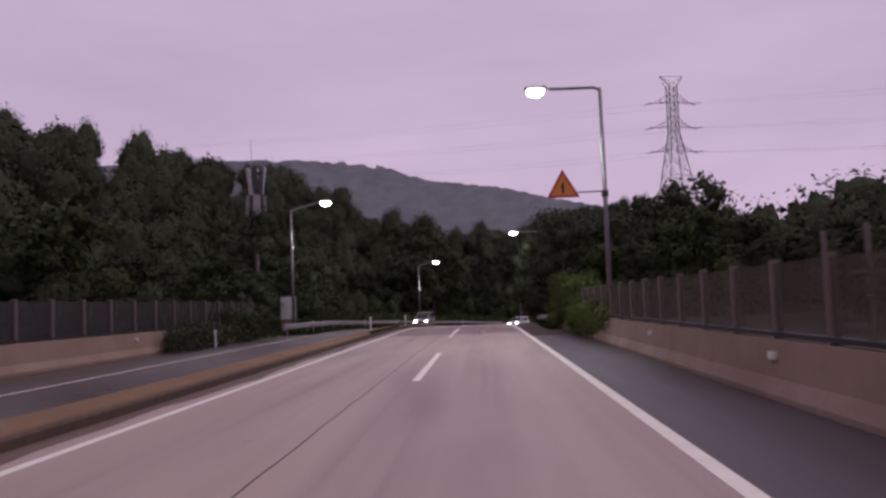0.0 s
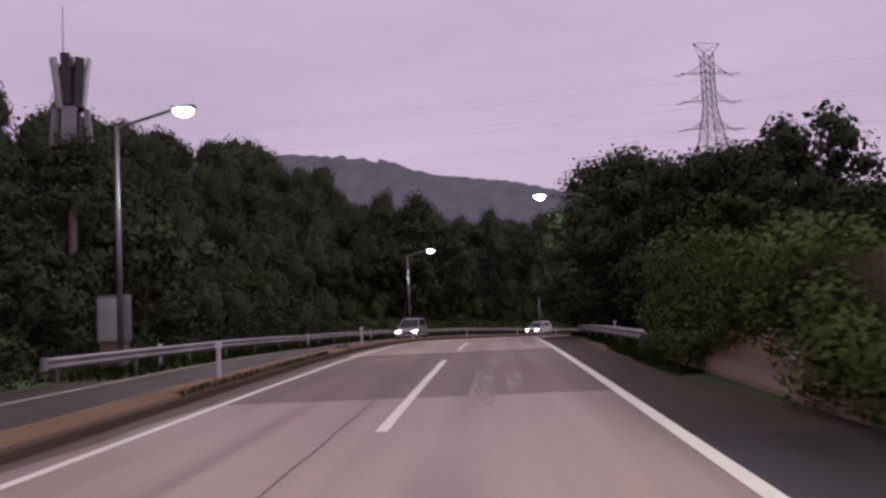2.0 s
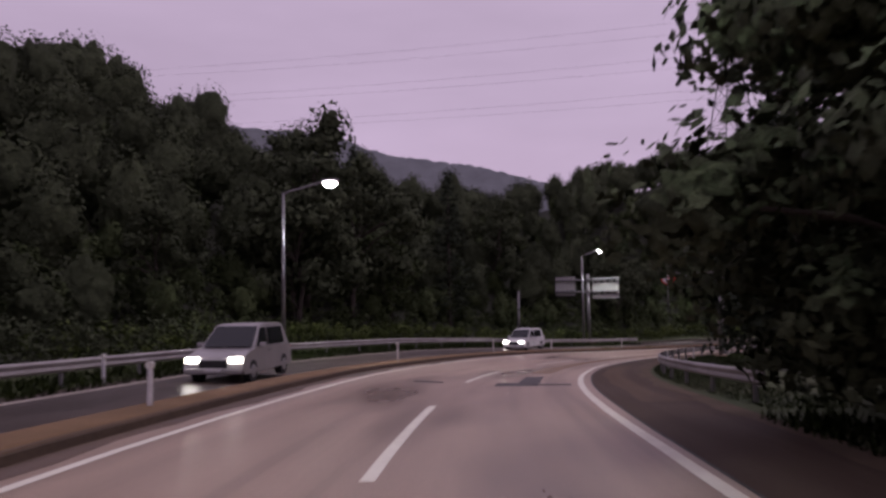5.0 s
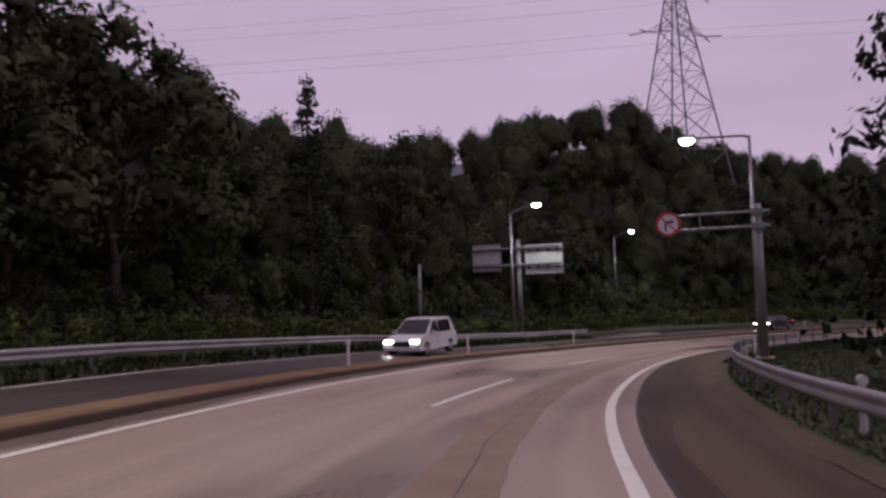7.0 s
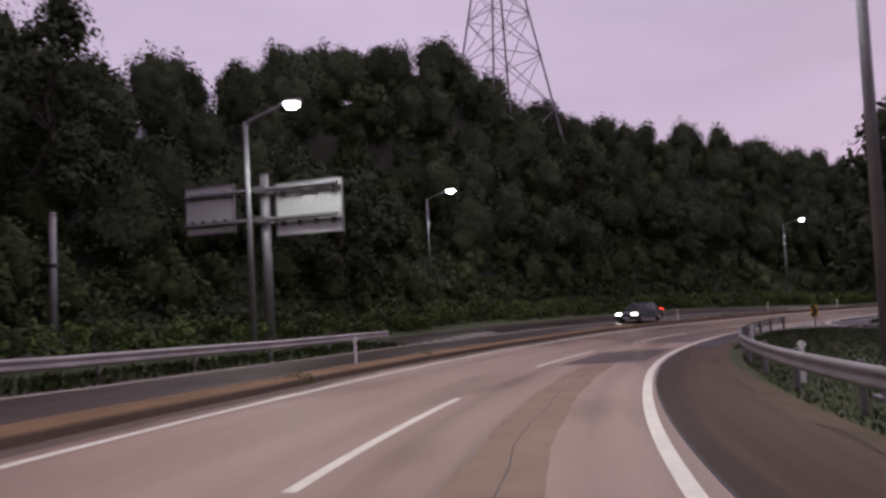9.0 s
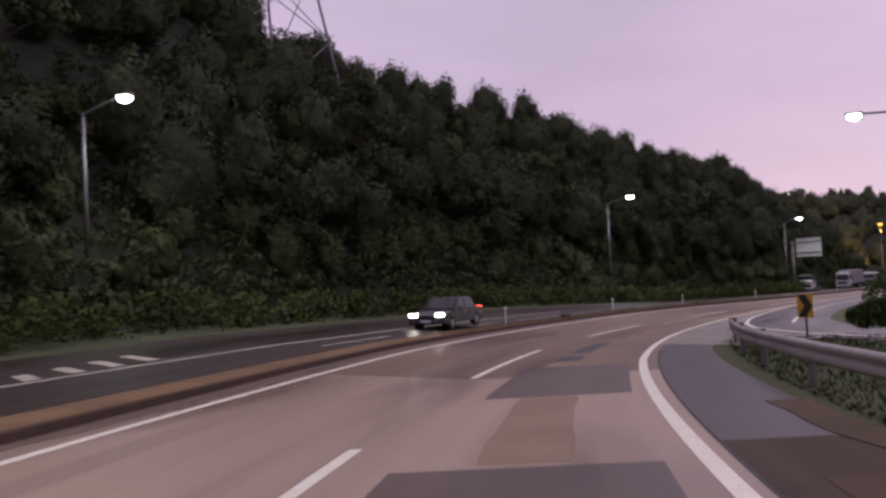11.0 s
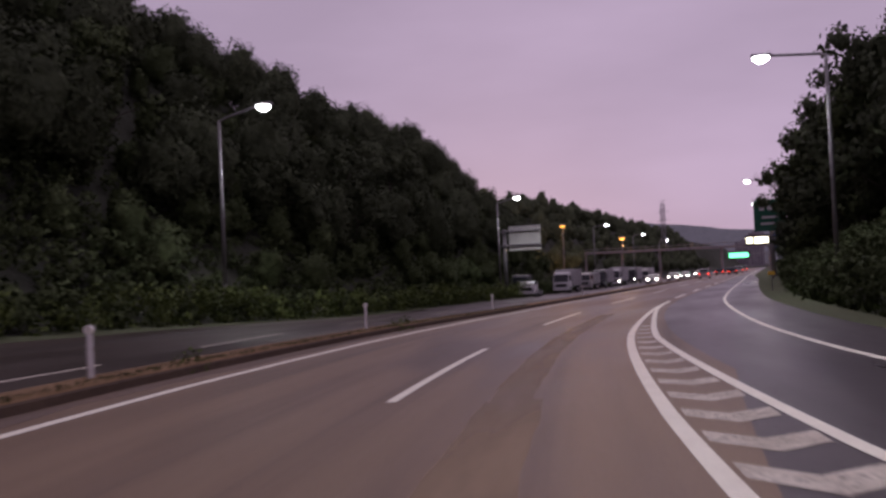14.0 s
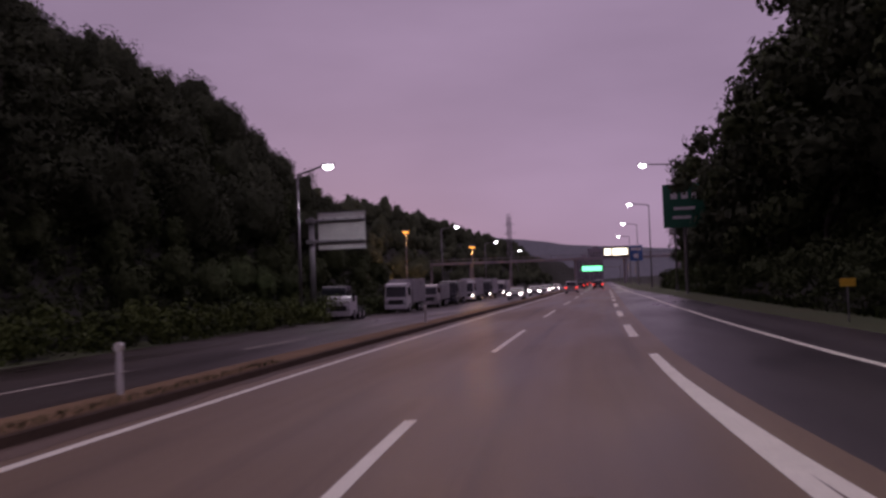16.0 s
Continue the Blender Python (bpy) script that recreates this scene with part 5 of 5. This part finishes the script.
far = [(x + rngh.uniform(-4, 4), y + rngh.uniform(-4, 4), rngh.uniform(9, 13)) for x in np.arange(215, 860, 8.5) for y in np.arange(255, 460, 9.5)
       if -110 < road_coords(np.array([x]), np.array([y]))[1][0] < -46]
woods("far_ridge_woods", far, .5, 26, M_leaf, "dark far wooded ridge", 90, 10)


def ridge(name, points, base, label, color, strength):
    """A distant ridge, far behind the rest: uneven crest line with depth, mist painted as emission."""
    rng = np.random.default_rng(len(points))
    pts_ = np.array(points, float)
    u = np.linspace(0, len(pts_) - 1, 1500)
    x, y, z = (np.interp(u, np.arange(len(pts_)), pts_[:, i]) for i in range(3))
    # tree-sized lumps along the crest
    c, w = rng.uniform(0, len(pts_) - 1, 700), rng.uniform(.05, .17, 700)
    lump = np.sqrt(np.clip(1 - ((u[:, None] - c) / w) ** 2, 0, None)) * rng.uniform(.6, 2.3, 700)
    z = z - 1.2 + lump.max(1) + np.interp(u, np.sort(rng.uniform(0, len(pts_), 60)), rng.uniform(-1, 1, 60))
    front = np.stack([x * .93, y * .93, np.full_like(x, base)], 1)
    crest = np.stack([x, y, z], 1)
    v = np.concatenate([front, crest])
    n = len(u)
    f = [(i, i + 1, n + i + 1, n + i) for i in range(n - 1)]
    # dark woods with a mauve emission standing in for the haze before them
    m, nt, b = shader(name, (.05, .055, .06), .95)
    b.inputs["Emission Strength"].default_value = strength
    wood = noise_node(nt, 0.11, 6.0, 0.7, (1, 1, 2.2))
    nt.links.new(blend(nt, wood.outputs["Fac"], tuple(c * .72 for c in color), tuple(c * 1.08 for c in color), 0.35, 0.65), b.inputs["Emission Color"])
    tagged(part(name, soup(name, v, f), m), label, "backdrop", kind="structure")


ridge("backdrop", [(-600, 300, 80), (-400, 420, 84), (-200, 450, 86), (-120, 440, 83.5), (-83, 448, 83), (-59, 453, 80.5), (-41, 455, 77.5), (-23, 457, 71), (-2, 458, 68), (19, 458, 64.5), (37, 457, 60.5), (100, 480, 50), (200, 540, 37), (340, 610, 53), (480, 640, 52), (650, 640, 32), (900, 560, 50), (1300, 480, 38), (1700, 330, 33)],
      -45, "distant hill ridge with mist painted as glow", (.076, .065, .09), 1.0)


# hedges, climbing plants and weeds
def leafy_mass(name, boxes, per, size, seed, mat, label, category, kind="", dens=.9, low=.15):
    """Leaves over soft humps: each box is s0, s1, o0, o1, height."""
    rng = np.random.default_rng(seed)

    def clumps(s0, s1, o0, o1, h):
        cs, rs = [], []
        for _ in range(max(4, int((s1 - s0) * (o1 - o0) * h * dens))):
            s, o = rng.uniform(s0, s1), rng.uniform(o0, o1)
            p = place(s, o)
            z = max(float(terrain([p[0]], [p[1]])[0]), p[2])
            cs.append((p[0], p[1], z + rng.uniform(low, 1) * h - .3))
            rs.append(rng.uniform(.35, .6) * min(1, .6 + .3 * h))
        return cs, rs

    if kind:
        cs, rs = [], []
        for box in boxes:
            a, b = clumps(*box)
            cs, rs = cs + a, rs + b
        v, f, nr = leaf_cloud(rng, cs, rs, per * 2, size * .72, .85, 0, True)
        return tagged(part(name, soup(name, v, f, None, nr), mat), label, category, kind=kind)
    t = thing(name, label, category)
    for s0, s1, o0, o1, h in boxes:
        cuts = np.linspace(s0, s1, max(2, int((s1 - s0) / 6) + 1))
        for a, b in zip(cuts, cuts[1:]):
            v, f, nr = leaf_cloud(rng, *clumps(a, b, o0, o1, h), per, size, .85, 0)
            part("shrub", soup("shrub", v, f, None, nr), mat, t)
    return t


leafy_mass("ivy_bush", [(37.5, 45, 5.72, 6.1, 1.25), (41, 46, 5.72, 6.4, 1.8), (45, 57, 5.72, 7.2, 2.8), (49, 57, 5.72, 7.2, 3.1), (45.5, 57, 5.62, 5.75, 2.6)], 280, .055, 31, M_leaf3, "overgrown green bushes spilling over the wall's end", "bush", dens=2.2, low=.38)
leafy_mass("creeper", [(35.5, 46, 5.62, 5.95, 1.45), (50.5, 57, 5.5, 5.8, 1.1)], 170, .055, 64, M_leaf3, "low green creeper grown over the concrete barrier", "creeper", dens=11, low=.42)
leafy_mass("bush", [(59, 84, 8.0, 10.5, 2.0), (84, 95, 7.6, 10.5, 2.6)], 46, .12, 32, M_leaf, "dark wild bushes behind the guardrail", "bush")
leafy_mass("hedge", [(39.5, 46.5, -11.75, -10.7, 1.25)], 110, .06, 33, M_leaf, "clipped dark green hedge beside the barrier", "hedge", dens=6)
leafy_mass("hedge", [(48, 55, -12.2, -10.8, 1.8)], 100, .07, 34, M_leaf, "rounded dark green hedge beside the guardrail", "hedge", dens=4)
leafy_mass("hedge", [(100, 172, -15.0, -13.2, 1.5)], 44, .1, 35, M_leaf3, "low unclipped hedge at the foot of the slope", "hedge", dens=1.6)
leafy_mass("hedge", [(174, 282, -15.4, -13.6, 1.7)], 48, .1, 36, M_leaf3, "unclipped green hedge along the oncoming side", "hedge", dens=1.6)
woods("understory", scatter(106, 352, -42, -17.5, 3.4, 2.6, 4.2, 8, 3.0), .13, 61, M_leaf2, "low trees and shrubs under the hillside woods", 700, 20)
woods("thicket", scatter(2, 108, -32, -14, 3.4, 3.0, 5.0, 9, 4.0), .13, 62, M_leaf, "low dark thicket under the woods", 420, 20)
leafy_mass("slope_creepers", [(105, 345, -27, -14.5, 1.5)], 22, .19, 37, M_leaf2, "creepers and shrubs covering the slope", "shrubs", "stuff", 1.15)
leafy_mass("bank_shrubs", [(180, 236, -31, -17, 2.4)], 26, .19, 63, M_leaf2, "wild shrubs on the bank above the hedge", "shrubs", "stuff", .5)
leafy_mass("slip_shrubs", [(213, 345, 10.1, 15.5, 2.2)], 26, .15, 38, M_leaf2, "shrubs and creepers under the trees", "shrubs", "stuff")
leafy_mass("left_shrubs", [(54, 112, -17, -12.4, 1.8)], 26, .13, 39, M_leaf, "dark shrubs behind the guardrail", "shrubs", "stuff")
for i, (s, o) in enumerate(((161.5, -4.7), (230, -4.6), (232, -5.0), (217, -4.6), (152, -4.65), (66, -4.7), (206, -4.6))):
    leafy_mass("weed_tuft", [(s - .6, s + .6, o - .25, o + .25, .45)], 40, .07, 40 + i, M_leaf3, "small green weed tuft on the median", "weeds", "stuff")


def grass(name, strips, density, seed, label, thin=(.014, .034)):
    rng = np.random.default_rng(seed)
    vs = []
    for s0, s1, o0, o1, h in strips:
        n = int((s1 - s0) * abs(o1 - o0) * density)
        s, o = rng.uniform(s0, s1, n), rng.uniform(min(o0, o1), max(o0, o1), n)
        p = place(s, o, -.03)
        p[:, 2] += np.where((o > -5.2) & (o < -4.3), .2, 0)
        a = rng.uniform(0, 2 * math.pi, n)
        w = rng.uniform(*thin, n)
        hh = h * rng.uniform(.5, 1.3, n)
        lean = rng.normal(scale=.35, size=(n, 2)) * hh[:, None]
        d = np.stack([np.cos(a) * w, np.sin(a) * w, np.zeros(n)], 1)
        up = np.stack([lean[:, 0], lean[:, 1], hh], 1)
        vs.append(np.stack([p - d, p + d, p + d * .3 + up, p - d * .3 + up], 1).reshape(-1, 3))
    v = np.concatenate(vs)
    up_ = np.repeat(rng.normal(scale=.25, size=(len(v) // 4, 3)) + np.array([0, 0, 1.0]), 4, 0)
    up_ /= np.linalg.norm(up_, axis=1, keepdims=True)
    tagged(part(name, soup(name, v, np.arange(len(v)).reshape(-1, 4), None, up_), M_blade), label, "grass", kind="stuff")


grass("grass", [(56, 169, -9.75, -8.95, .22), (56, 90, 5.9, 7.5, .22), (56, 169, -11.6, -10.0, .25), (190, 340, 10.0, 12, .25)], 64, 50, "short rough grass along the road")
grass("verge_grass", [(92, 140, 6.8, 9.0, .07), (140, 166, 6.4, 9.0, .07), (166, 187, 5.95, 9.0, .07), (120, 186, 9.0, 12.5, .06)], 150, 51, "short dense grass on the island behind the guardrail", (.007, .016))
grass("kerb_grass", [(51, 56, 4.95, 5.7, .07), (56, 61, 5.0, 6.2, .09), (61, 70, 5.3, 6.2, .09), (70, 84, 5.65, 6.4, .09), (49, 62.5, -4.62, -4.36, .1), (190, 250, -4.6, -4.4, .08)], 420, 52, "thin grass growing along kerbs and verges", (.006, .014))


# ---- vehicles ----
def wheel(parent, x, y, r, w):
    side = 1 if x > 0 else -1
    t = part("wheel", Shape().tube((x - w / 2, y, r), (x + w / 2, y, r), r, r, 20), M_tyre, parent, "black tyre")
    part("rim", Shape().tube((x + side * (w / 2 - .02), y, r), (x + side * (w / 2 + .012), y, r), r * .62, r * .58, 14), M_rim, t)


def along(outline, x0, x1, taper=0.0):
    """A side outline (y, z) pulled across the car, a little narrower towards its top."""
    n = len(outline)
    zmin, zmax = min(z for _, z in outline), max(z for _, z in outline)
    v = []
    for x in (x0, x1):
        for y, z in outline:
            v.append((x * (1 - taper * (z - zmin) / (zmax - zmin)), y, z))
    return Shape().add(v, [tuple(range(n))[::-1], tuple(range(n, 2 * n))] + [(i, (i + 1) % n, n + (i + 1) % n, n + i) for i in range(n)])


def car(m, paint, label, suv, lights=True):
    c = thing("car", label, "car", m, group="cars on the road")
    L, H = (2.3, 1.72) if suv else (2.3, 1.46)
    belt = 1.0 if suv else .9
    sill = .3
    hood = L - (1.0 if suv else 1.15)
    body = along([(-L, .42), (-L + .05, .62), (-L + .03, belt - .04), (-L + .25, belt), (hood - .25, belt + .02), (hood + .35, belt - .06), (L - .2, belt - .2), (L - .03, .62), (L, .42), (L - .15, sill),
                  (-L + .15, sill)], -.92, .92, .06)
    part("body", body, paint, c)
    rear = -L + (.12 if suv else .75)
    cabin = along([(rear, belt - .01), (rear + .35, H - .08), (rear + .6, H), (hood - 1.35, H), (hood - .95, H - .06), (hood - .1, belt)], -.84, .84, .17)
    part("cabin", cabin, paint, c)
    part("windscreen", Shape().add([(-.76, hood - .12, belt + .06), (.76, hood - .12, belt + .06), (.64, hood - .9, H - .09), (-.64, hood - .9, H - .09)], [(0, 1, 2, 3)]).add(
        [(-.76, hood - .09, belt + .06), (.76, hood - .09, belt + .06), (.64, hood - .86, H - .07), (-.64, hood - .86, H - .07)], [(0, 1, 2, 3)]), M_glass, c, "dark windscreen")
    part("rear_window", Shape().add([(-.7, rear + .05, belt + .12), (.7, rear + .05, belt + .12), (.6, rear + .28, H - .13), (-.6, rear + .28, H - .13)], [(0, 1, 2, 3)]).add(
        [(-.7, rear + .01, belt + .12), (.7, rear + .01, belt + .12), (.6, rear + .24, H - .11), (-.6, rear + .24, H - .11)], [(0, 1, 2, 3)]), M_glass, c)
    for sx in (-1, 1):
        for y0, y1 in ((hood - 1.35, hood - .35), (rear + .55, hood - 1.45)):
            za, zb = belt + .05, H - .13
            xa, xb = sx * .845, sx * .74
            part("side_window", Shape().add([(xa, y0, za), (xa, y1, za), (xb, y1 - (.55 if y1 > hood - .5 else .03), zb), (xb, y0 + .03, zb), (xa * 1.012, y0, za), (xa * 1.012, y1, za),
                                             (xb * 1.012, y1 - (.55 if y1 > hood - .5 else .03), zb), (xb * 1.012, y0 + .03, zb)], [(0, 1, 2, 3), (4, 5, 6, 7)]), M_glass, c)
        part("mirror", Shape().box((sx * 1.0 - .1, hood - .5, belt + .02), (sx * 1.0 + .1, hood - .38, belt + .17), .03), paint, c)
        part("headlight", Shape().box((sx * .66 - .2, L - .13, .66), (sx * .66 + .2, L + .015, .8), .03), M_headlight if lights else M_glass, c, "lit white headlight" if lights else "")
        part("taillight", Shape().box((sx * .74 - .13, -L - .01, .74), (sx * .74 + .13, -L + .1, .92), .02), M_taillight, c, "lit red tail light")
        part("door_handle", Shape().box((sx * .93 - .02, hood - 1.35, belt - .12), (sx * .93 + .02, hood - 1.15, belt - .08), .008), M_galv, c)
        for y in (L - .88, -L + .85):
            wheel(c, sx * .8, y, .34 if suv else .31, .22)
    part("grille", Shape().box((-.42, L - .06, .5), (.42, L + .02, .72), .02), M_black, c)
    part("bumper", Shape().box((-.88, L - .14, .32), (.88, L + .04, .48), .04), paint, c)
    part("rear_bumper", Shape().box((-.88, -L - .04, .34), (.88, -L + .12, .54), .04), paint, c)
    part("plate", Shape().box((-.26, L + .03, .4), (.26, L + .048, .5)), M_white, c, "pale plate bar")
    part("rear_plate", Shape().box((-.26, -L - .055, .58), (.26, -L - .02, .7)), M_white, c, "pale plate bar")
    return c


def truck(m, cab_paint, label, L=7.5, H=3.1, box_mat=None, box_h=2.4, lights=True, size=.85):
    t = thing("truck", label, "truck", m @ Matrix.Diagonal((size, size, size, 1)), group="queueing trucks")
    f = L / 2
    part("chassis", Shape().box((-.45, -f, .6), (.45, f - .3, .85)), M_black, t)
    cab = along([(f - 1.9, .55), (f - 1.9, H - .1), (f - 1.75, H), (f - .55, H), (f - .32, H - .15), (f - .08, 1.55), (f, 1.25), (f, .55)], -1.1, 1.1, .05)
    part("cab", cab, cab_paint, t)
    part("windscreen", Shape().add([(-.98, f - .05, 1.58), (.98, f - .05, 1.58), (.93, f - .27, H - .38), (-.93, f - .27, H - .38), (-.98, f - .02, 1.58), (.98, f - .02, 1.58), (.93, f - .24, H - .36), (-.93, f - .24, H - .36)],
                                   [(0, 1, 2, 3), (4, 5, 6, 7)]), M_glass, t, "dark windscreen")
    part("grille", Shape().box((-.75, f - .04, .85), (.75, f + .02, 1.3), .02), M_black, t)
    part("bumper", Shape().box((-1.1, f - .25, .42), (1.1, f + .08, .8), .05), cab_paint, t)
    part("plate", Shape().box((-.26, f + .07, .55), (.26, f + .09, .66)), M_white, t, "pale plate bar")
    for sx in (-1, 1):
        part("side_window", Shape().box((sx * 1.085 - .015, f - 1.45, 1.7), (sx * 1.085 + .015, f - .5, H - .45), .005), M_glass, t)
        part("mirror", Shape().box((sx * 1.3 - .1, f - .35, 1.7), (sx * 1.3 + .1, f - .22, 2.3), .03).tube((sx * 1.08, f - .3, 2.3), (sx * 1.3, f - .3, 2.25), .02, .02, 6), M_black, t)
        part("headlight", Shape().box((sx * .86 - .16, f - .02, .86), (sx * .86 + .16, f + .05, 1.04), .02), M_headlight if lights else M_rim, t)
        for y in (f - 1.1, -f + 1.3, -f + 2.4):
            wheel(t, sx * .95, y, .46, .3)
    if box_mat:
        part("cargo_box", Shape().box((-1.2, -f - .1, .95), (1.2, f - 2.05, .95 + box_h), .04), box_mat, t, "pale cargo box")
        for k in range(6):
            y = -f + .2 + k * (L - 2.6) / 5
            part("rib", Shape().box((-1.22, y - .04, .98), (1.22, y + .04, .95 + box_h - .03)), M_galv, t)
    return t


car(at_road(100.5, -6.9, 0, 180), M_silvercar, "grey off-road car with lit headlights on the oncoming side", True)
car(at_road(141, -7.1, 0, 180), M_whitecar, "white off-road car with lit headlights beside the median", True)
car(at_road(196.5, -7.1, 0, 180), M_darkcar, "dark saloon car with lit headlights", False)
car(at_road(327, -7.2, 0, 180), M_silvercar, "small car with lit headlights far along the road", False)
car(at_road(351, -7.0, 0, 180), M_silvercar, "small car with lit headlights far along the road", False)
for a, o in ((372, -7), (388, -10.5), (405, -7)):
    car(at_road(a, o, 0, 180), M_whitecar, "pale car with lit headlights far along the road", False)
for a, o, k in ((352, -1.8, 1), (378, 1.8, 0), (398, -1.8, 0), (415, 1.8, 1), (432, -1.8, 0), (450, 1.8, 1), (470, -1.8, 0)):
    car(at_road(a, o), (M_darkcar, M_silvercar)[k], "car with lit red tail lights far ahead", bool(k), False)
Q = "%s truck queueing on the oncoming side"
truck(at_road(283.5, -13.6, 0, 180), M_whitecar, Q % "small white", 5.0, 2.1, None, lights=False, size=.75)
truck(at_road(291, -16.2, 0, 180), M_darkcar, Q % "dark blue", 7.0, 2.8, None, lights=False)
truck(at_road(299, -13.6, 0, 180), M_whitecar, Q % "white box", 7.5, 2.9, M_cargo, 2.3, lights=False)
truck(at_road(312, -13.9, 0, 180), M_silvercar, Q % "pale grey", 7.0, 2.7, M_cargo, 1.7, lights=False)
truck(at_road(324, -14.2, 0, 180), M_darkcar, Q % "dark box", 8.0, 3.1, M_cargo, 2.2, lights=False)
truck(at_road(338, -14.4, 0, 180), M_whitecar, Q % "white tall", 9.0, 3.2, M_cargo, 2.6)
truck(at_road(355, -14.6, 0, 180), M_darkcar, Q % "dark tall", 9.0, 3.2, M_cargo, 2.6)
truck(at_road(372, -14.6, 0, 180), M_silvercar, Q % "grey", 9.0, 3.0, M_cargo, 2.4)


# ---- the far end: tall sodium lamps, footbridge, buildings ----
def tall_lamp(x, y, top):
    z = float(terrain([x], [y])[0])
    t = thing("area_lamp", "tall lamp mast with a glowing orange head", "street lamp", pose(x, y, z), group="orange lamps")
    part("pole", Shape().tube((0, 0, -.5), (0, 0, top - z), .2, .13, 10), M_galv, t)
    hd = part("luminaire", Shape().tube((0, 0, top - z), (0, 0, top - z + .4), .8, .6, 14), M_galv, t)
    part("lens", Shape().tube((0, 0, top - z - .3), (0, 0, top - z - .01), .6, .78, 14), M_lamp_orange, hd, "glowing orange lens")
    ld = bpy.data.lights.new("sodium_light", "POINT")
    ld.energy, ld.color, ld.shadow_soft_size = 6000, (1, .5, .14), .8
    lo = new("sodium_light", ld)
    lo.parent = t
    lo.location = (0, 0, top - z - 1.2)


tall_lamp(258.5, 269.8, 6.6)
tall_lamp(262.4, 255.0, 2.5)


def footbridge():
    b = thing("footbridge", "pale footbridge on slim piers across the far road", "bridge")
    part("deck", Shape().box((-52, -1.5, 7.6), (30, 1.5, 8.3), .05), M_wall_far, b)
    for x in (-48, -36, -24, -5, 9, 24):
        part("pier", Shape().tube((x, 0, -.5), (x, 0, 7.6), .45, .4, 12), M_wall_far, b)
    for y in (-1.4, 1.4):
        r = Shape().box((-52, y - .04, 9.2), (30, y + .04, 9.3))
        for x in np.arange(-52, 30.1, 2):
            r.box((x - .04, y - .04, 8.3), (x + .04, y + .04, 9.2))
        part("railing", r, M_galv, b)
    b.matrix_world = at_road(470, 0)


footbridge()


def tower_block(x, y, w, h, turn):
    b = thing("apartment_block", "far pale apartment tower in the haze", "building", pose(x, y, -15.3, 0, 0, turn), group="far buildings")
    part("wall", Shape().box((-w / 2, -7, -1), (w / 2, 7, h)), M_wall_far, b)
    part("roof", Shape().box((-w / 2 - .3, -7.3, h), (w / 2 + .3, 7.3, h + .8)).box((-3, -3, h + .8), (3, 3, h + 4)), M_wall_far, b)
    win = Shape().box((-.9, -7.06, -.8), (.9, -7.0, .8)).mesh("window")
    for z in np.arange(3, h - 2, 3.0):
        for xx in np.arange(-w / 2 + 2, w / 2 - 1, 3.4):
            q = part("window", win, M_window, b)
            q.location = (xx, 0, z)


tower_block(1047, 388, 16, 38, -70)
tower_block(1130, 420, 22, 30, -70)
